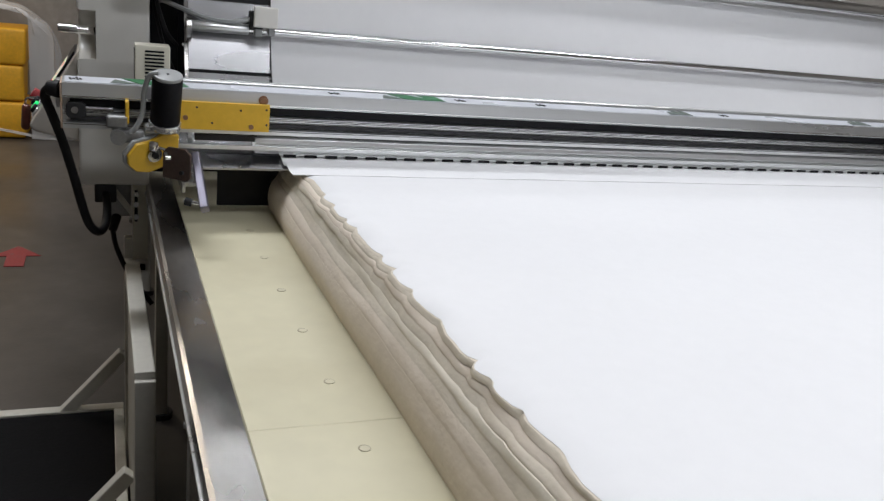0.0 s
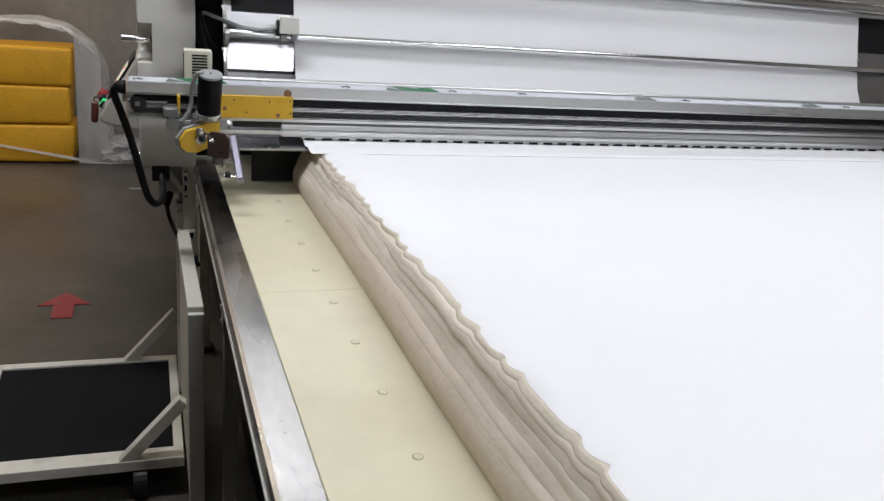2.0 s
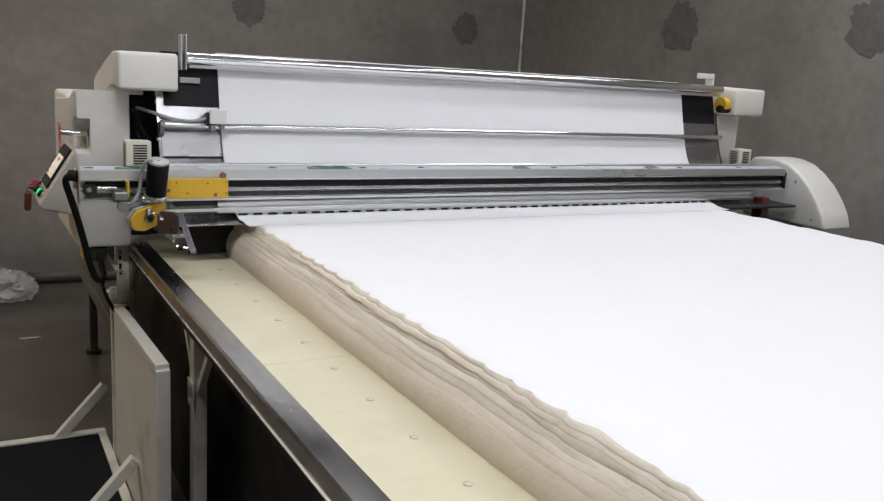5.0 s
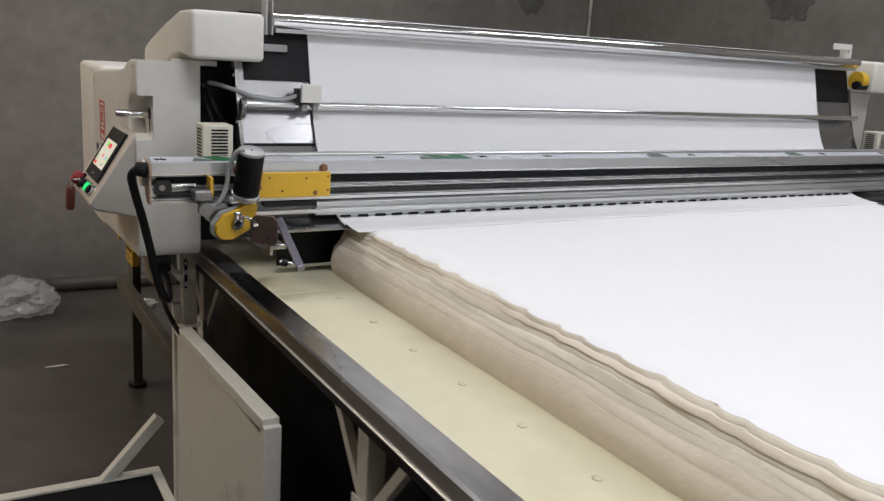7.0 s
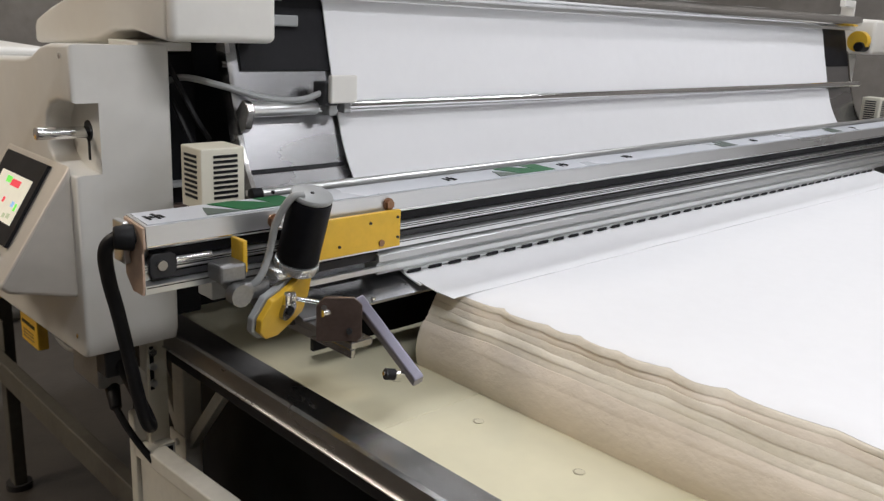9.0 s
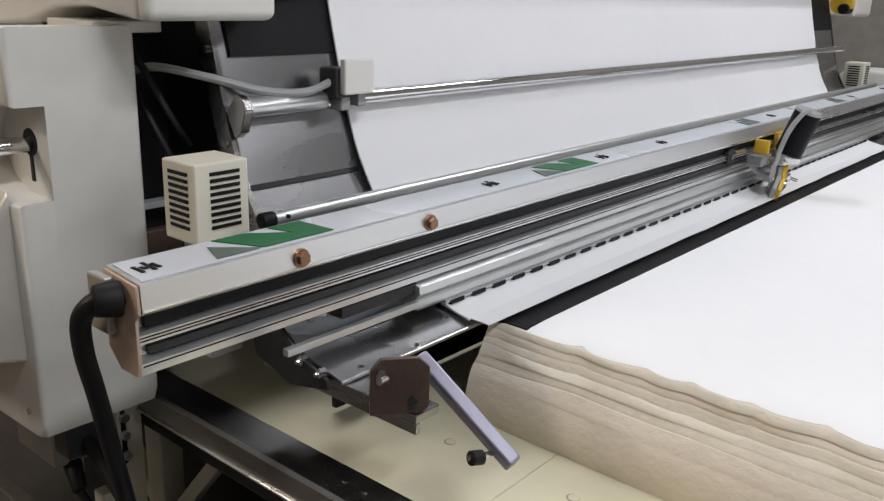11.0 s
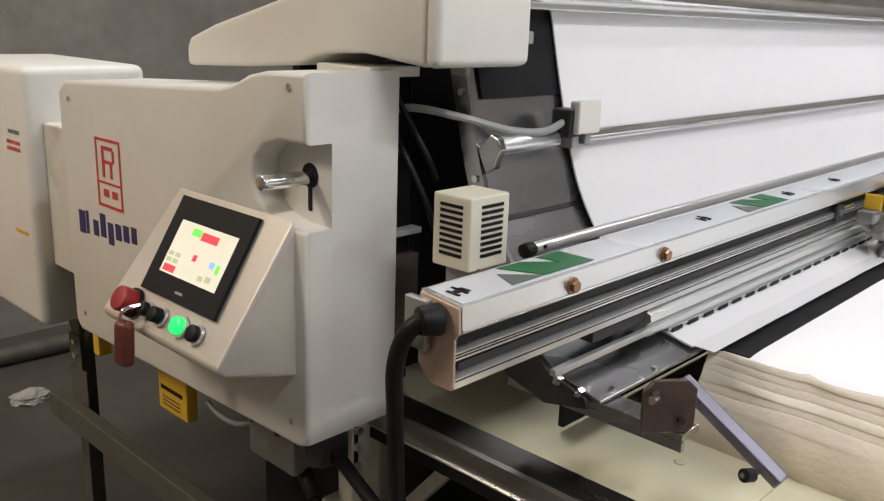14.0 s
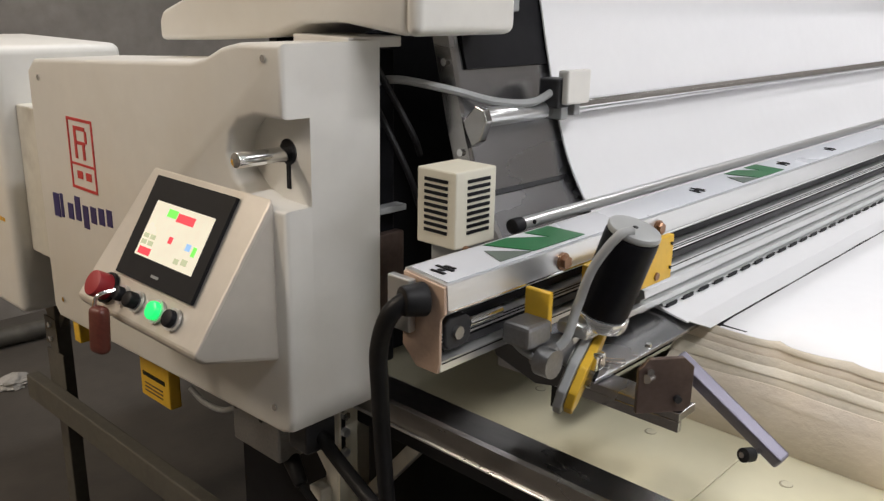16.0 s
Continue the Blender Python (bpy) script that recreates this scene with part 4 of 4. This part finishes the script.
part("motor_cap", bm_cyl(MT - AX * 0.008, MT + AX * 0.001, 0.032, n=32, bevel=0.003), GREYP, motor, "pale grey motor cap", smooth=True)
part("cap_slot", bm_cyl(MT + AX * 0.0, MT + AX * 0.002, 0.003, n=10), BLACK, motor)
part("motor_flange", bm_cyl(MB - AX * 0.016, MB, 0.035, n=32, bevel=0.003), ALU, C, smooth=True)
part("gearbox", bm_box(0.085, 0.15, 1.99, 2.036, 1.168, 1.186, 0.006), ALU, C, "cast aluminium gearbox", smooth=True)
part("block", bm_box(0.005, 0.05, 2.015, 2.055, 1.172, 1.2, 0.005), CASTM, C)
pul = part("tension_plate", bm_prism([(-0.078, 1.19), (-0.072, 1.182), (-0.045, 1.182), (-0.036, 1.19), (-0.036, 1.212), (-0.045, 1.219), (-0.072, 1.219), (-0.078, 1.212)], "y", 2.0655, 2.0775, 0.002), DARK, C, "dark plate with a bolt holding the belt")
part("bolt", bm_cyl((-0.06, 2.066, 1.201), (-0.06, 2.061, 1.201), 0.0075, n=12), STEEL, pul)
part("rod", bm_cyl((-0.037, 2.07, 1.205), (0.02, 2.07, 1.205), 0.006, n=14), CHROME, pul, smooth=True)
part("arm", bm_box(0.03, 0.085, 2.005, 2.035, 1.142, 1.17, 0.006), CASTM, C, smooth=True)
guard_pts = [(0.044, 1.118), (0.048, 1.096), (0.068, 1.079), (0.098, 1.075), (0.13, 1.088), (0.156, 1.1), (0.161, 1.13), (0.158, 1.166), (0.12, 1.169), (0.094, 1.154), (0.062, 1.146)]
guard = part("blade_guard", bm_prism(guard_pts, "y", 1.995, 2.006, 0.002), YELLOW, C, "yellow cutter blade guard")
part("guard_rim", bm_prism([(0.103 + (a - 0.103) * 1.09, 1.122 + (b - 1.122) * 1.09) for a, b in guard_pts], "y", 2.007, 2.018, 0.002), GREYP, guard)
guard.matrix_basis = pose(0.103, 2.0, 1.122, 0, 0, 21) @ pose(0, 0, 0, 15) @ pose(-0.103, -2.0, -1.122)
part("hub", bm_cyl((0.103, 1.996, 1.122), (0.103, 1.988, 1.122), 0.017, n=22), STEEL, guard, smooth=True)
part("hub_core", bm_cyl((0.103, 1.99, 1.122), (0.103, 1.985, 1.122), 0.0075, n=12), BLACK, guard)
part("blade", bm_cyl((0.103, 2.0195, 1.118), (0.103, 2.0215, 1.118), 0.038, n=36), STEEL, guard, "round steel cutting blade")
part("clamp", bm_box(0.092, 0.114, 1.978, 1.996, 1.13, 1.152, 0.005), CHROME, C, smooth=True)
part("lever", bm_cyl((0.115, 1.985, 1.138), (0.15, 1.976, 1.128), 0.004, n=10), CHROME, C, smooth=True)
part("pulley", bm_cyl((0.03, 1.996, 1.155), (0.03, 2.016, 1.155), 0.017, n=24), CASTM, C, smooth=True)
part("hose", bm_tube([(0.112, 1.958, 1.306), (0.094, 1.966, 1.3), (0.083, 1.988, 1.26), (0.08, 2.003, 1.21), (0.062, 2.006, 1.172), (0.037, 2.025, 1.155), (0.02, 2.044, 1.172), (0.022, 2.056, 1.192)], 0.0058, 10), GREYP, C, "grey air hose", smooth=True)

# ---- sacks by the wall ----
sack = thing("sack_pile", "yellow sacks under clear plastic film by the wall", "sack")
for k in range(3):
    bm = bm_box(-1.45 + 0.03 * (k % 2), -0.575 - 0.02 * (k % 2), 4.85, 5.35, 0.012 + 0.29 * k, 0.3 + 0.29 * k, 0.026, 3)
    for v in bm.verts:
        v.co.x += 0.03 * noise.noise(v.co * 6)
        v.co.z += 0.012 * noise.noise(v.co * 5 + Vector((3, 1, k)))
    part("sack", bm, ORANGE, sack, smooth=True)


def crumpled(name, c, size, seed, label, material, category):
    """A crumpled film bag."""
    bm = bmesh.new()
    bmesh.ops.create_icosphere(bm, subdivisions=4, radius=1)
    for v in bm.verts:
        n = noise.noise(v.co * 1.8 + Vector((seed, 0, 0))) * 0.35 + abs(noise.noise(v.co * 4.5 + Vector((0, seed, 0)))) * 0.3 - 0.05 * abs(noise.noise(v.co * 9 + Vector((seed, seed, 0))))
        v.co *= 1 + n
        v.co = Vector((c[0] + v.co.x * size[0], c[1] + v.co.y * size[1], max(0.002, c[2] + v.co.z * size[2])))
    return tagged(part(name, bm, material, smooth=True), label, category)


DRAPE = smooth_line([(-1.43, 1.02), (-0.95, 1.06), (-0.67, 1.04), (-0.53, 0.98), (-0.42, 0.88), (-0.37, 0.7), (-0.35, 0.45), (-0.32, 0.2), (-0.29, 0.03), (-0.22, 0.006)])
bm = bmesh.new()
lines = []
for k in range(-5, 15):
    y = 4.86 + (0.04 * k if k >= 0 else 0.006 * k)
    inward = 1.0 if k >= 0 else 1 - 0.2 * -k
    row = []
    for x, z in DRAPE:
        n = noise.noise((x * 3 + inward * 3, y * 7, z * 2.5)) * 0.045 + noise.noise((x * 9 + inward * 7, y * 16, z * 4)) * 0.03
        px = x + n * (1 if z < 0.95 else 0.2)
        if px > -0.545:
            px = -0.545 + (px + 0.545) * inward
        row.append(bm.verts.new((px, y + n * (0.5 if k < 0 else 0.0), max(0.006, z + n * 0.5))))
    lines.append(row)
for a, b in zip(lines, lines[1:]):
    for i in range(len(a) - 1):
        bm.faces.new((a[i], a[i + 1], b[i + 1], b[i]))
bmesh.ops.recalc_face_normals(bm, faces=bm.faces)
bmesh.ops.solidify(bm, geom=bm.faces[:], thickness=0.002)
tagged(part("plastic_film", bm, FILM, smooth=True), "clear plastic film draped over the yellow sacks", "plastic film")
crumpled("plastic_bag", (-0.22, 4.95, 0.09), (0.16, 0.18, 0.1), 7.0, "crumpled clear plastic bag lying on the floor", FILM, "plastic bag")
crumpled("paper_scrap", (0.43, 4.87, 0.012), (0.075, 0.05, 0.03), 3.0, "crumpled dusty white paper on the concrete floor", PAPER, "litter")
for sx, sy, sw in ((-0.12, 4.05, 0.012),):
    bm = bmesh.new()
    bm_prism([(sx + 0.055 * math.cos(a) * (1 + 0.4 * noise.noise((a, sx * 9, sy))), sy + sw * math.sin(a) * (1 + 0.5 * noise.noise((a * 2, sy * 9, sx)))) for a in [k * math.pi / 6 for k in range(12)]], "z", 0.0, 0.006, bm=bm)
    tagged(part("paper_scrap", bm, PAPER), "torn dusty paper scrap on the concrete floor", "litter", "floor litter")


def motions():
    walk(spreader, [(t, pose(0, y, 0)) for t, y in TRAVEL])
    walk(carriage, [(t, pose(x, 0, 0)) for t, x in [
        (0.0, 0), (9.25, 0), (9.5, 0.12), (10.0, 0.62), (10.5, 1.08), (11.0, 1.5), (11.5, 1.88), (12.0, 2.2), (12.4, 2.42), (12.6, 2.46), (12.8, 2.38), (13.2, 2.0),
        (14.0, 1.17), (14.2, 0.96), (14.4, 0.79), (14.6, 0.59), (14.8, 0.36), (15.0, 0.15), (15.2, 0.01), (15.3, 0.0), (16.0, 0.0)]])
    walk(flap, [(t, pose(0, y, zz)) for t, y, zz in [(0, 0, 0), (9.3, 0, 0), (10.2, 0.048, 0.004), (16, 0.048, 0.004)]])


motions()
